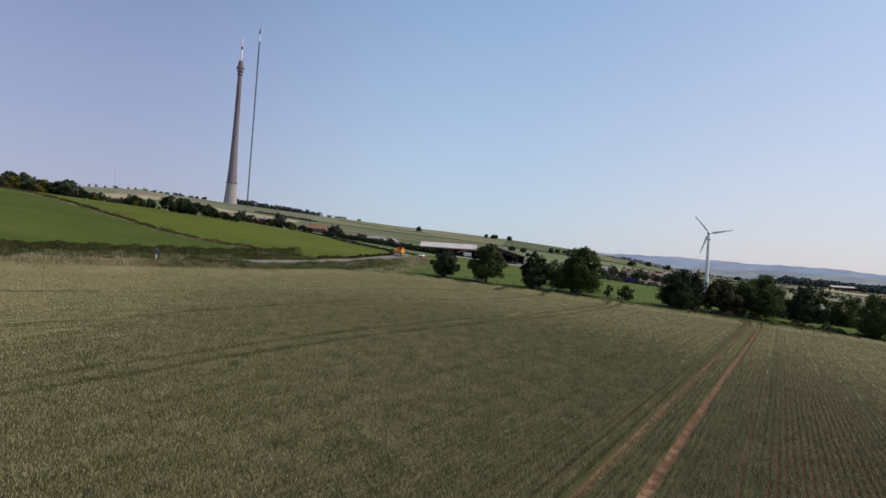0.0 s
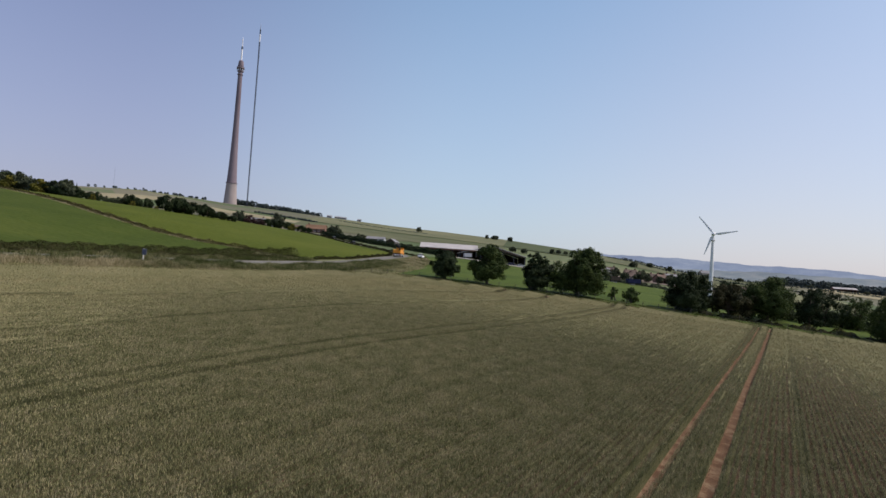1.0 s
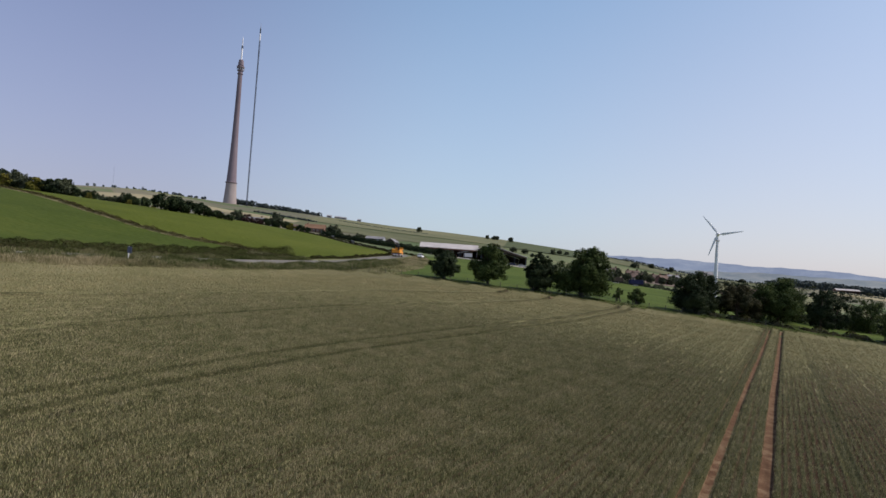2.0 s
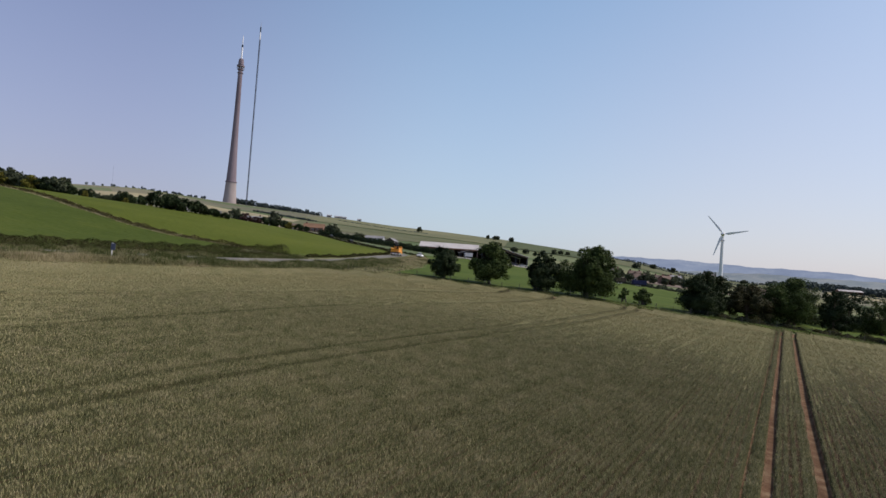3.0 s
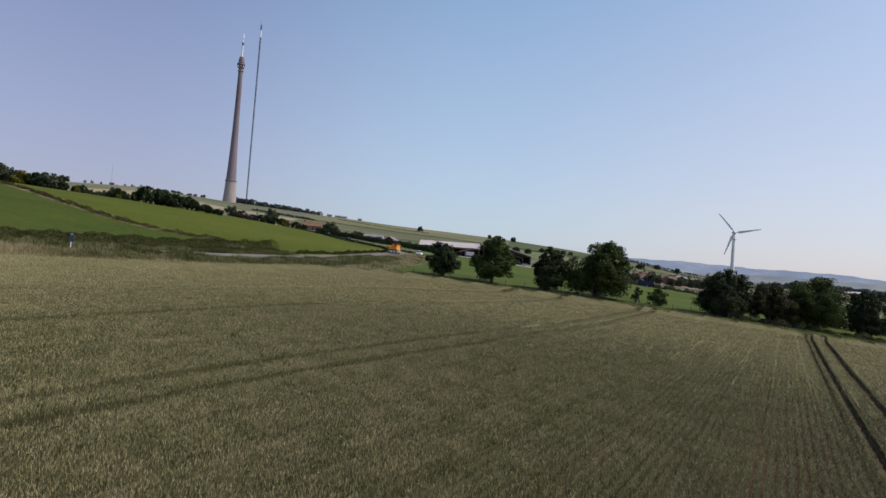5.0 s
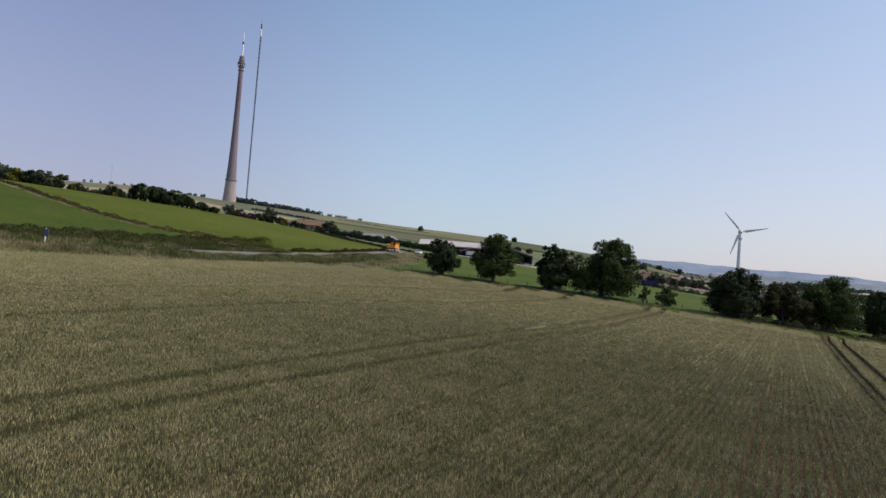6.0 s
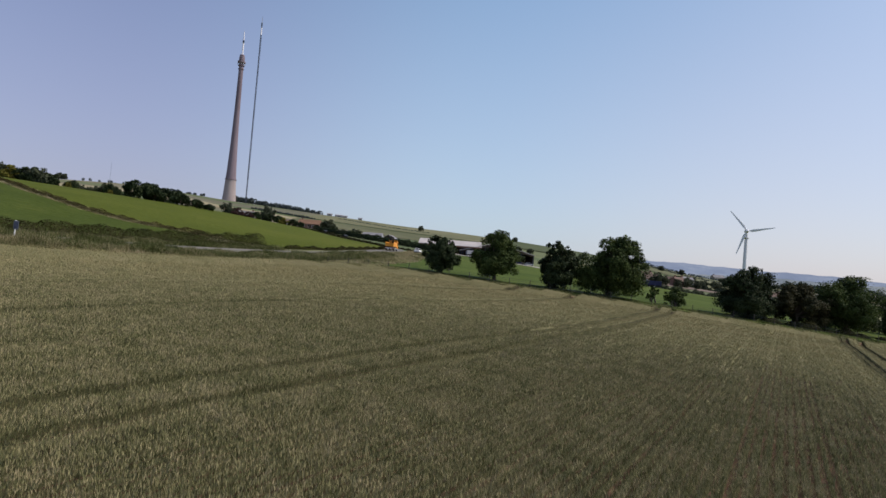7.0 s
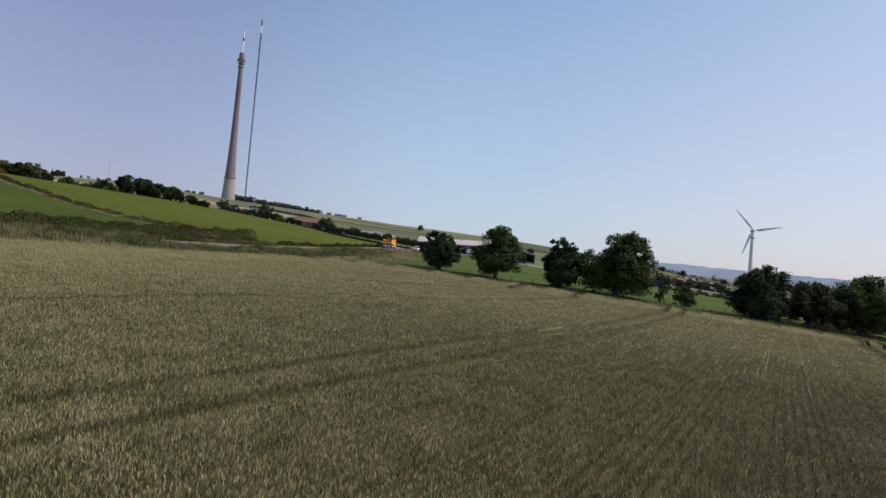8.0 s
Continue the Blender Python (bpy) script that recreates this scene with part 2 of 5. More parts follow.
M = {
    "farmland": fields_mat(),
    "soil": mat("soil and dry straw", [(0.085, 0.045, 0.026), (0.14, 0.08, 0.046), (0.27, 0.19, 0.115)], 1.3, 9, bump=0.8),
    "row_soil": mat("reddish soil between the rows", [(0.042, 0.025, 0.0155), (0.072, 0.042, 0.026), (0.112, 0.068, 0.042)], 0.6, 12, bump=0.8),
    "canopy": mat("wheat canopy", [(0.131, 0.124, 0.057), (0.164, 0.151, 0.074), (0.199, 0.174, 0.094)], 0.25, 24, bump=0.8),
    # darker than the canopy: the shade down among the stems is in the colour
    "stunted": mat("lower wheat leaves with painted stem shade", [(0.042, 0.043, 0.0185), (0.062, 0.059, 0.0265), (0.09, 0.08, 0.039)], 0.4, 30, bump=1.0),
    # trampled growth, its colour darkened for the shade deep in the wheel tracks
    "rut_shade": mat("trampled wheel track growth with painted shade", [(0.016, 0.015, 0.008), (0.03, 0.026, 0.013), (0.055, 0.043, 0.024)], 0.5, 24, bump=1.0),
    "wheat": mat("wheat", [(0.175, 0.172, 0.077), (0.27, 0.251, 0.12), (0.335, 0.296, 0.152), (0.39, 0.326, 0.186)], 0.9, 3, 0.8, island=0.55, through_light=0.06),
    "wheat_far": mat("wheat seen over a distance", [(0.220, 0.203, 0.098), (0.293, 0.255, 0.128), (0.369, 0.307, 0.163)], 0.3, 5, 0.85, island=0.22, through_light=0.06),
    "wheat_leaf": mat("wheat leaves", [(0.062, 0.07, 0.027), (0.11, 0.116, 0.047), (0.165, 0.16, 0.071), (0.23, 0.2, 0.104)], 0.9, 3, 0.7, island=0.55, through_light=0.1),
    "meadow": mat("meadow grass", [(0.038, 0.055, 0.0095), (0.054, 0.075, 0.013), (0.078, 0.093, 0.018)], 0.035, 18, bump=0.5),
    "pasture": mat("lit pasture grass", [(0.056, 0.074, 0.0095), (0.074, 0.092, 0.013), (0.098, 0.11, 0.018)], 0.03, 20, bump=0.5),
    "paddock": mat("paddock grass", [(0.048, 0.075, 0.015), (0.068, 0.096, 0.02), (0.09, 0.115, 0.027)], 0.05, 16, bump=0.5),
    "verge": mat("verge soil and grass", [(0.06, 0.075, 0.022), (0.11, 0.115, 0.042), (0.22, 0.185, 0.09)], 0.2, 12, bump=0.6),
    "rough": mat("dry grass blades", [(0.085, 0.095, 0.033), (0.21, 0.19, 0.088), (0.36, 0.30, 0.165), (0.50, 0.42, 0.26)], 0.12, 8, island=0.5, through_light=0.22),
    "weeds": mat("green nettles and weeds", [(0.036, 0.05, 0.014), (0.075, 0.096, 0.027), (0.145, 0.15, 0.052), (0.34, 0.295, 0.17)], 0.16, 14, island=0.6, through_light=0.15),
    "asphalt": mat("worn asphalt", [(0.125, 0.117, 0.1), (0.165, 0.154, 0.13), (0.205, 0.19, 0.16)], 0.15, 25, bump=0.3),
    "straw": mat("ripe straw field", [(0.23, 0.195, 0.115), (0.29, 0.25, 0.15), (0.34, 0.295, 0.18)], 0.02, 12),
    "olive": mat("dry hill pasture", [(0.125, 0.13, 0.07), (0.155, 0.155, 0.085), (0.19, 0.18, 0.10)], 0.012, 14),
    "green_hill": mat("green hill grass", [(0.066, 0.082, 0.042), (0.084, 0.10, 0.05), (0.105, 0.118, 0.06)], 0.012, 14),
    "green_far": mat("hill pasture", [(0.095, 0.102, 0.054), (0.118, 0.122, 0.065), (0.14, 0.14, 0.078)], 0.012, 14),
    "leaf": mat("tree leaves", [(0.026, 0.041, 0.012), (0.051, 0.077, 0.021), (0.09, 0.116, 0.032)], 0.5, 6, 0.6, island=0.32, obj=True, through_light=0.2, spec=0.08),
    "leaf_dark": mat("dark tree leaves", [(0.016, 0.026, 0.012), (0.028, 0.043, 0.017), (0.05, 0.065, 0.025)], 0.5, 6, 0.6, island=0.32, obj=True, through_light=0.15, spec=0.08),
    "leaf_brown": mat("bronze tree leaves", [(0.028, 0.032, 0.014), (0.046, 0.045, 0.019), (0.07, 0.061, 0.026)], 0.5, 6, 0.6, island=0.32, obj=True, through_light=0.2, spec=0.08),
    "leaf_copper": mat("copper tree leaves", [(0.03, 0.018, 0.016), (0.05, 0.027, 0.024), (0.08, 0.042, 0.036)], 0.5, 6, 0.6, island=0.32, obj=True, through_light=0.15, spec=0.08),
    "leaf_yellow": mat("yellowish leaves", [(0.07, 0.075, 0.015), (0.14, 0.13, 0.025), (0.22, 0.19, 0.04)], 0.5, 6, 0.6, island=0.32, obj=True, through_light=0.2, spec=0.08),
    "leaf_hedge": mat("hedge leaves", [(0.021, 0.023, 0.009), (0.036, 0.036, 0.014), (0.062, 0.055, 0.024)], 0.25, 10, 0.9, island=0.3, through_light=0.12),
    "leaf_dry": mat("brown hedge leaves", [(0.050, 0.046, 0.018), (0.087, 0.074, 0.030), (0.140, 0.115, 0.052)], 0.25, 10, 0.9, island=0.35, through_light=0.12),
    # bluish because the haze over the far woods is mixed into the colour
    "leaf_far": mat("far wood leaves tinted with haze", [(0.055, 0.07, 0.07), (0.072, 0.09, 0.085), (0.09, 0.107, 0.09)], 0.05, 8, 0.8, island=0.3),
    # paler and greyer than the near leaves, with distance haze in the colour
    "leaf_hill": mat("hillside tree leaves greyed with haze", [(0.045, 0.054, 0.034), (0.066, 0.077, 0.046), (0.09, 0.10, 0.058)], 0.2, 8, 0.8, island=0.3, through_light=0.12),
    "bark": mat("bark", [(0.05, 0.04, 0.03), (0.10, 0.08, 0.06), (0.14, 0.115, 0.09)], 1.5, 8, bump=0.6, stretch=(1, 1, 0.25), obj=True),
    "concrete": mat("weathered concrete", [(0.17, 0.134, 0.149), (0.215, 0.172, 0.191), (0.255, 0.208, 0.229)], 0.05, 10, stretch=(1, 1, 0.2), bump=0.1),
    "concrete_pale": mat("pale concrete", [(0.28, 0.235, 0.225), (0.35, 0.295, 0.28), (0.40, 0.345, 0.325)], 0.06, 10, stretch=(1, 1, 0.3)),
    "steel_dark": mat("dark galvanised steel", [(0.05, 0.06, 0.08), (0.08, 0.09, 0.11), (0.11, 0.12, 0.14)], 0.1, 10, 0.6, metal=0.3),
    "white": mat("white paint", [(0.78, 0.76, 0.76), (0.84, 0.82, 0.82), (0.87, 0.85, 0.85)], 0.4, 12, 0.5),
    "grey": mat("grey paint", [(0.30, 0.31, 0.33), (0.36, 0.37, 0.39), (0.40, 0.41, 0.42)], 0.4, 12, 0.5),
    "orange": mat("orange truck paint", [(0.70, 0.24, 0.02), (0.80, 0.30, 0.025), (0.85, 0.35, 0.04)], 0.8, 8, 0.4, spec=0.4),
    "red": mat("red truck paint", [(0.42, 0.06, 0.02), (0.50, 0.08, 0.03), (0.55, 0.10, 0.04)], 0.8, 8, 0.5),
    "black": mat("black steel", [(0.012, 0.012, 0.013), (0.025, 0.025, 0.025), (0.04, 0.04, 0.038)], 2, 8, 0.55),
    "rubber": mat("tyre rubber", [(0.012, 0.012, 0.012), (0.02, 0.02, 0.02), (0.035, 0.033, 0.03)], 3, 8, 0.85),
    "alu": mat("bright aluminium", [(0.55, 0.56, 0.58), (0.66, 0.67, 0.68), (0.72, 0.72, 0.73)], 1.5, 8, 0.35, metal=0.7),
    "glass": mat("dark window glass", [(0.015, 0.018, 0.02), (0.025, 0.028, 0.03), (0.03, 0.035, 0.04)], 1, 4, 0.08, spec=0.6),
    "blue": mat("dark blue paint", [(0.02, 0.022, 0.055), (0.03, 0.033, 0.08), (0.045, 0.048, 0.105)], 0.7, 8, 0.5),
    "sign_blue": mat("faded blue sign face", [(0.105, 0.107, 0.145), (0.145, 0.147, 0.19), (0.185, 0.187, 0.23)], 1.5, 6, 0.5),
    "roof_white": mat("pale fibre cement roofing", [(0.36, 0.33, 0.31), (0.45, 0.415, 0.39), (0.52, 0.485, 0.46)], 0.15, 14, 0.85, bump=0.2),
    "roof_grey": mat("grey slate roofing", [(0.17, 0.165, 0.17), (0.24, 0.23, 0.23), (0.30, 0.29, 0.285)], 0.25, 14, 0.8),
    "roof_orange": mat("clay roof tiles", [(0.17, 0.10, 0.065), (0.23, 0.135, 0.085), (0.28, 0.17, 0.11)], 0.3, 14, 0.85),
    "roof_brown": mat("brown roof tiles", [(0.12, 0.085, 0.07), (0.165, 0.118, 0.095), (0.21, 0.155, 0.125)], 0.3, 14, 0.85),
    "plough": mat("bare brown field", [(0.18, 0.14, 0.11), (0.225, 0.178, 0.14), (0.27, 0.215, 0.17)], 0.03, 14),
    "brick": mat("red brickwork", [(0.17, 0.105, 0.08), (0.22, 0.135, 0.105), (0.27, 0.17, 0.13)], 0.4, 18, 0.9),
    "stone": mat("buff stone walling", [(0.30, 0.26, 0.20), (0.38, 0.33, 0.26), (0.45, 0.40, 0.32)], 0.4, 18, 0.9),
    "timber": mat("dark timber cladding", [(0.04, 0.032, 0.026), (0.07, 0.055, 0.045), (0.10, 0.08, 0.06)], 0.5, 12, 0.9, stretch=(4, 4, 0.4)),
    "post": mat("grey timber posts", [(0.08, 0.068, 0.056), (0.12, 0.104, 0.088), (0.17, 0.15, 0.13)], 2, 8, 0.9, obj=True),
    "pad": mat("pale yard concrete", [(0.32, 0.29, 0.25), (0.40, 0.37, 0.32), (0.46, 0.43, 0.38)], 0.1, 14, 0.9),
}


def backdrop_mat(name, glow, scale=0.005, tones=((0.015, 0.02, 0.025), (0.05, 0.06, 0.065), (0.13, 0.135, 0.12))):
    """Hills some kilometres off, their blue haze put in as a glow."""
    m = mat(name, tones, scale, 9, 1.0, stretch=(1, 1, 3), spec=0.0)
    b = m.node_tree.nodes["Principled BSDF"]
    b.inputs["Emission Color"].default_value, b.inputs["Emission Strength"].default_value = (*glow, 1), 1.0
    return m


M["far_hills"] = backdrop_mat("distant hills with glowing blue haze", (0.155, 0.20, 0.29))
M["mid_hills"] = backdrop_mat("nearer hills with glowing blue haze", (0.10, 0.13, 0.165), 0.012, [(0.05, 0.06, 0.06), (0.10, 0.105, 0.09), (0.17, 0.155, 0.125)])

# ------------------------------------------------------------------ the lie of the land
ROAD = np.array([(-86, 5), (-75, 30), (-65, 56), (-58, 75), (-52.5, 93), (-46.5, 112), (-40.8, 130), (-37, 141), (-33.4, 150), (-29.6, 157), (-25, 167), (-21.2, 182), (-18.3, 203), (-15.2, 225), (-14.6, 243), (-20, 264), (-37, 290), (-56, 332), (-78, 385), (-100, 440), (-125, 500)], float)


def smooth(a, b, v):
    t = np.clip((np.asarray(v, float) - a) / (b - a), 0, 1)
    return t * t * (3 - 2 * t)


def off_road(x, y):
    """Distance from the middle of the road."""
    best = np.full(np.shape(x), 1e9)
    for (ax, ay), (bx, by) in zip(ROAD[:-1], ROAD[1:]):
        dx, dy = bx - ax, by - ay
        t = np.clip(((x - ax) * dx + (y - ay) * dy) / (dx * dx + dy * dy), 0, 1)
        best = np.minimum(best, np.hypot(x - ax - t * dx, y - ay - t * dy))
    return best


def in_wheat(x, y):
    """Metres inside the wheat field's edge; negative outside."""
    left = (x - (-48.3 + (y - 68) * 0.366)) * 0.939
    top = 131.5 - 0.04 * x - y
    return np.minimum(left, top)


RIDGE_U = (-1.2, -0.72, -0.6, -0.5, -0.41, -0.35, -0.28, -0.2, -0.08, 0.0, 0.1, 0.2, 0.25, 0.3, 0.38, 0.45, 0.6, 0.75, 1.2)
RIDGE_E = (0.088, 0.0905, 0.0968, 0.0972, 0.0895, 0.0842, 0.0795, 0.0735, 0.0650, 0.0613, 0.0553, 0.0462, 0.0405, 0.036, 0.023, 0.016, 0.0115, 0.004, -0.012)


def base_slope(x, y):
    xs = x / np.sqrt(1 + (x / 2500) ** 2)
    ys = np.where(y < 0, -200 * (1 - np.exp(np.minimum(y, 0) / 200)), y)
    return 0.117 - 0.0757 * xs + 0.047 * ys + 0.2 - 0.00035 * np.clip(x, 0, 60) ** 2 * (1 - smooth(200, 400, y)) - 2.0 * smooth(-9, 30, -x - 9) * (1 - smooth(64, 100, -x)) * (1 - smooth(125, 200, y))


def ground(x, y):
    """Height of the ground."""
    x, y = np.asarray(x, float), np.asarray(y, float)
    u = np.clip(x / np.maximum(y, 60), -1.2, 1.2)
    yr = np.interp(u, (-1, -0.6, -0.35, -0.2, 0, 0.2, 0.4, 1), (1000, 1000, 1235, 1120, 950, 820, 800, 800))
    s = np.where(y > yr, yr / np.maximum(y, 1), 1.0)
    xc, yc = x * s, np.minimum(y, yr)
    zr = 7.9 + np.interp(u, RIDGE_U, RIDGE_E) * yr
    z = base_slope(xc, yc)
    z = z + (zr - base_slope(u * yr, yr)) * smooth(380, 1.08 * yr, yc) / smooth(380, 1.08 * yr, yr)
    z = z + 3.3 * (1 - smooth(-110, -40, x)) * smooth(110, 240, y) * (1 - smooth(280, 420, y))
    far2 = 8 + 2400 * (0.009 * smooth(0.28, 0.5, u))
    beyond = np.where(u > 0.28, smooth(yr, 2400, y) * (far2 - z), 0) - 0.03 * np.maximum(y - yr, 0) * (1 - smooth(0.28, 0.4, u)) - 0.03 * np.maximum(y - 2450, 0) * smooth(0.28, 0.4, u)
    z = z + np.maximum(beyond, -160)
    near = (np.abs(x) < 200) & (y > -30) & (y < 520)
    dip = np.where(near, 0.3 * np.exp(-((off_road(x, y) / 8) ** 2)) * smooth(0, 40, y), 0)
    bank = np.where(near, 0.65 * np.exp(-(((in_wheat(x, y) + 2.0) / 1.2) ** 2)) * (1 - smooth(112, 130, y)) * smooth(10, 40, y), 0)
    twist = -1.0 * (1 - smooth(0, 42, x)) * (1 - smooth(20, 60, -x)) + 0.55 * smooth(38, 60, x) * (1 - smooth(90, 160, x))
    z = z + (twist * smooth(35, 125, y) + 0.5 * smooth(129, 137, y) * smooth(-24, -10, x)) * (1 - smooth(150, 260, y))
    z = z + bank - dip - 0.62 * smooth(0.0, 5.0, in_wheat(x, y))
    return z


def gz(x, y):
    return float(ground(np.array([x]), np.array([y]))[0])


# ------------------------------------------------------------------ mesh helpers
def mesh_of(name, verts, faces, material, smooth_faces=False):
    me = bpy.data.meshes.new(name)
    verts, faces = np.asarray(verts, np.float32), np.asarray(faces, np.int32)
    k = faces.shape[1]
    me.vertices.add(len(verts))
    me.vertices.foreach_set("co", verts.ravel())
    me.loops.add(faces.size)
    me.loops.foreach_set("vertex_index", faces.ravel())
    me.polygons.add(len(faces))
    me.polygons.foreach_set("loop_start", np.arange(0, faces.size, k, dtype=np.int32))
    me.update(calc_edges=True)
    me.materials.append(material)
    if smooth_faces:
        me.polygons.foreach_set("use_smooth", np.ones(len(faces), bool))
    return me


def part(name, bm, material, parent=None, label=""):
    """Links a bmesh or a mesh as one mesh object under a thing or a part."""
    if isinstance(bm, bmesh.types.BMesh):
        me = bpy.data.meshes.new(name)
        bmesh.ops.recalc_face_normals(bm, faces=bm.faces)
        bm.to_mesh(me)
        bm.free()
        me.materials.append(material)
    else:
        me = bm
    ob = new(name, me)
    if parent is not None:
        ob.parent = parent
    return tagged(ob, label) if label else ob


def thing(name, m, label, category, group="", kind=""):
    ob = new(name)
    ob.empty_display_size = 0.2
    ob.matrix_basis = m
    return tagged(ob, label, category, group, kind)


def box(bm, x0, x1, y0, y1, z0, z1, bevel=0.0):
    r = bmesh.ops.create_cube(bm, size=1.0, matrix=Matrix.Translation(((x0 + x1) / 2, (y0 + y1) / 2, (z0 + z1) / 2)) @ Matrix.Diagonal((x1 - x0, y1 - y0, z1 - z0, 1)))
    if bevel:
        edges = list({e for v in r["verts"] for e in v.link_edges})
        bmesh.ops.bevel(bm, geom=edges, offset=bevel, segments=2, affect="EDGES", profile=0.6)
    return bm


def boxes(*spec, bevel=0.0):
    bm = bmesh.new()
    for s in spec:
        box(bm, *s, bevel=bevel)
    return bm


def prism(profile, y0, y1, axis="y"):
    """A profile of (a, z) drawn out along y (or along x)."""
    bm = bmesh.new()
    ends = []
    for y in (y0, y1):
        ends.append([bm.verts.new((a, y, z) if axis == "y" else (y, a, z)) for a, z in profile])
    k = len(profile)
    bm.faces.new(ends[0])
    bm.faces.new(ends[1][::-1])
    for i in range(k):
        bm.faces.new((ends[0][i], ends[0][(i + 1) % k], ends[1][(i + 1) % k], ends[1][i]))
    return bm


def turned(profile, sides=16, bm=None, at=(0, 0)):
    """A solid of revolution about z from (radius, z)."""
    bm = bm or bmesh.new()
    rings = []
    for r, z in profile:
        rings.append([bm.verts.new((at[0] + r * math.cos(2 * math.pi * i / sides), at[1] + r * math.sin(2 * math.pi * i / sides), z)) for i in range(sides)])
    for a, b in zip(rings[:-1], rings[1:]):
        for i in range(sides):
            bm.faces.new((a[i], a[(i + 1) % sides], b[(i + 1) % sides], b[i]))
    bm.faces.new(rings[0][::-1])
    bm.faces.new(rings[-1])
    return bm


def tube(bm, a, b, r0, r1, sides=6):
    a, b = Vector(a), Vector(b)
    q = (b - a).to_track_quat("Z", "Y").to_matrix()
    rings = []
    for c, r in ((a, r0), (b, r1)):
        rings.append([bm.verts.new(c + q @ Vector((r * math.cos(2 * math.pi * i / sides), r * math.sin(2 * math.pi * i / sides), 0))) for i in range(sides)])
    for i in range(sides):
        bm.faces.new((rings[0][i], rings[0][(i + 1) % sides], rings[1][(i + 1) % sides], rings[1][i]))
    bm.faces.new(rings[0][::-1])
    bm.faces.new(rings[1])
    return bm


def cylinder_y(radius, y0, y1, sides=18, at=(0, 0)):
    bm = turned([(radius * 0.94, y0), (radius, y0 + 0.03), (radius, y1 - 0.03), (radius * 0.94, y1)], sides)
    bmesh.ops.rotate(bm, verts=bm.verts, matrix=Matrix.Rotation(radians(-90), 3, "X"))
    bmesh.ops.translate(bm, verts=bm.verts, vec=(at[0], 0, at[1]))
    return bm


def resample(line, n):
    line = np.asarray(line, float)
    d = np.r_[0, np.cumsum(np.hypot(*np.diff(line, axis=0).T))]
    s = np.linspace(0, d[-1], n)
    return np.stack([np.interp(s, d, line[:, k]) for k in range(line.shape[1])], 1)


def rounded(line, n, times=3):
    """A polyline with its corners cut."""
    p = np.asarray(line, float)
    for _ in range(times):
        q = np.empty((2 * len(p) - 2, 2))
        q[0::2], q[1::2] = 0.75 * p[:-1] + 0.25 * p[1:], 0.25 * p[:-1] + 0.75 * p[1:]
        p = np.vstack([p[:1], q, p[-1:]])
    return resample(p, n)


def sheet(a, b, n, m, lift, material, name, label="", category="", kind="structure"):
    """A patch laid on the ground between two lines."""
    a, b = resample(a, n), resample(b, n)
    t = np.linspace(0, 1, m)[None, :, None]
    p = (a[:, None] * (1 - t) + b[:, None] * t).reshape(-1, 2)
    v = np.c_[p, ground(p[:, 0], p[:, 1]) + lift]
    i = np.arange(n * m).reshape(n, m)
    f = np.stack([i[:-1, :-1], i[1:, :-1], i[1:, 1:], i[:-1, 1:]], -1).reshape(-1, 4)
    me = mesh_of(name, v, f, material, True)
    if me.polygons[0].normal.z < 0:
        me.flip_normals()
    return tagged(new(name, me), label, category, "", kind)


# ------------------------------------------------------------------ ground
def axis_points(lo, hi, fine_lo, fine_hi, fine, growth=1.09):
    mid = list(np.arange(fine_lo, fine_hi + 0.01, fine))
    out, step = [], fine
    v = fine_hi
    while v < hi:
        step *= growth
        v += step
        out.append(v)
    low, step, v = [], fine, fine_lo
    while v > lo:
        step *= growth
        v -= step
        low.append(v)
    return np.array(low[::-1] + mid + out)


gx = axis_points(-3500, 4200, -190, 150, 3.0)
gy = axis_points(-1500, 4700, 30, 360, 3.0, 1.05)
GX, GY = np.meshgrid(gx, gy, indexing="ij")
gi = np.arange(GX.size).reshape(GX.shape)
gf = np.stack([gi[:-1, :-1], gi[1:, :-1], gi[1:, 1:], gi[:-1, 1:]], -1).reshape(-1, 4)
tagged(new("ground", mesh_of("ground", np.c_[GX.ravel(), GY.ravel(), ground(GX.ravel(), GY.ravel())], gf, M["farmland"], True)), "rolling farmland of green and straw fields", "ground", kind="structure")

road_mid = rounded(ROAD, 160)
tang = np.gradient(road_mid, axis=0)
tang /= np.hypot(*tang.T)[:, None]
side = np.c_[tang[:, 1], -tang[:, 0]]
sheet(road_mid - side * 2.2, road_mid + side * 2.2, 320, 7, 0.22, M["asphalt"], "road", "narrow grey asphalt country lane with worn edges", "road")

EDGE = [(-73.2, 0), (-48.3, 68), (-26.5, 127.5), (-22.0, 132)]
# verge on the near side of the lane, and the ground between the lane and its hedge
near_edge = resample(EDGE, 60)
sheet(near_edge + (0.3, 0), rounded(np.c_[ROAD[1:10, 0] + 2.6, ROAD[1:10, 1]], 60), 90, 8, 0.12, M["verge"], "verge", "rough verge of dry and green grass beside the lane", "verge")

HEDGE = [(-80.5, 30), (-70, 57), (-62.6, 77), (-56.8, 94), (-51, 113), (-45.6, 132), (-41.8, 147), (-37, 160)]
DIVIDE = [(-46, 157), (-59, 156), (-77, 163), (-97, 176), (-116, 195), (-138, 216), (-158, 233), (-195, 268), (-250, 326)]
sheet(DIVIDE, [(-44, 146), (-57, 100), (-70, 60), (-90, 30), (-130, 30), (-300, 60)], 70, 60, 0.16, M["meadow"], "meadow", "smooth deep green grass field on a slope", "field")
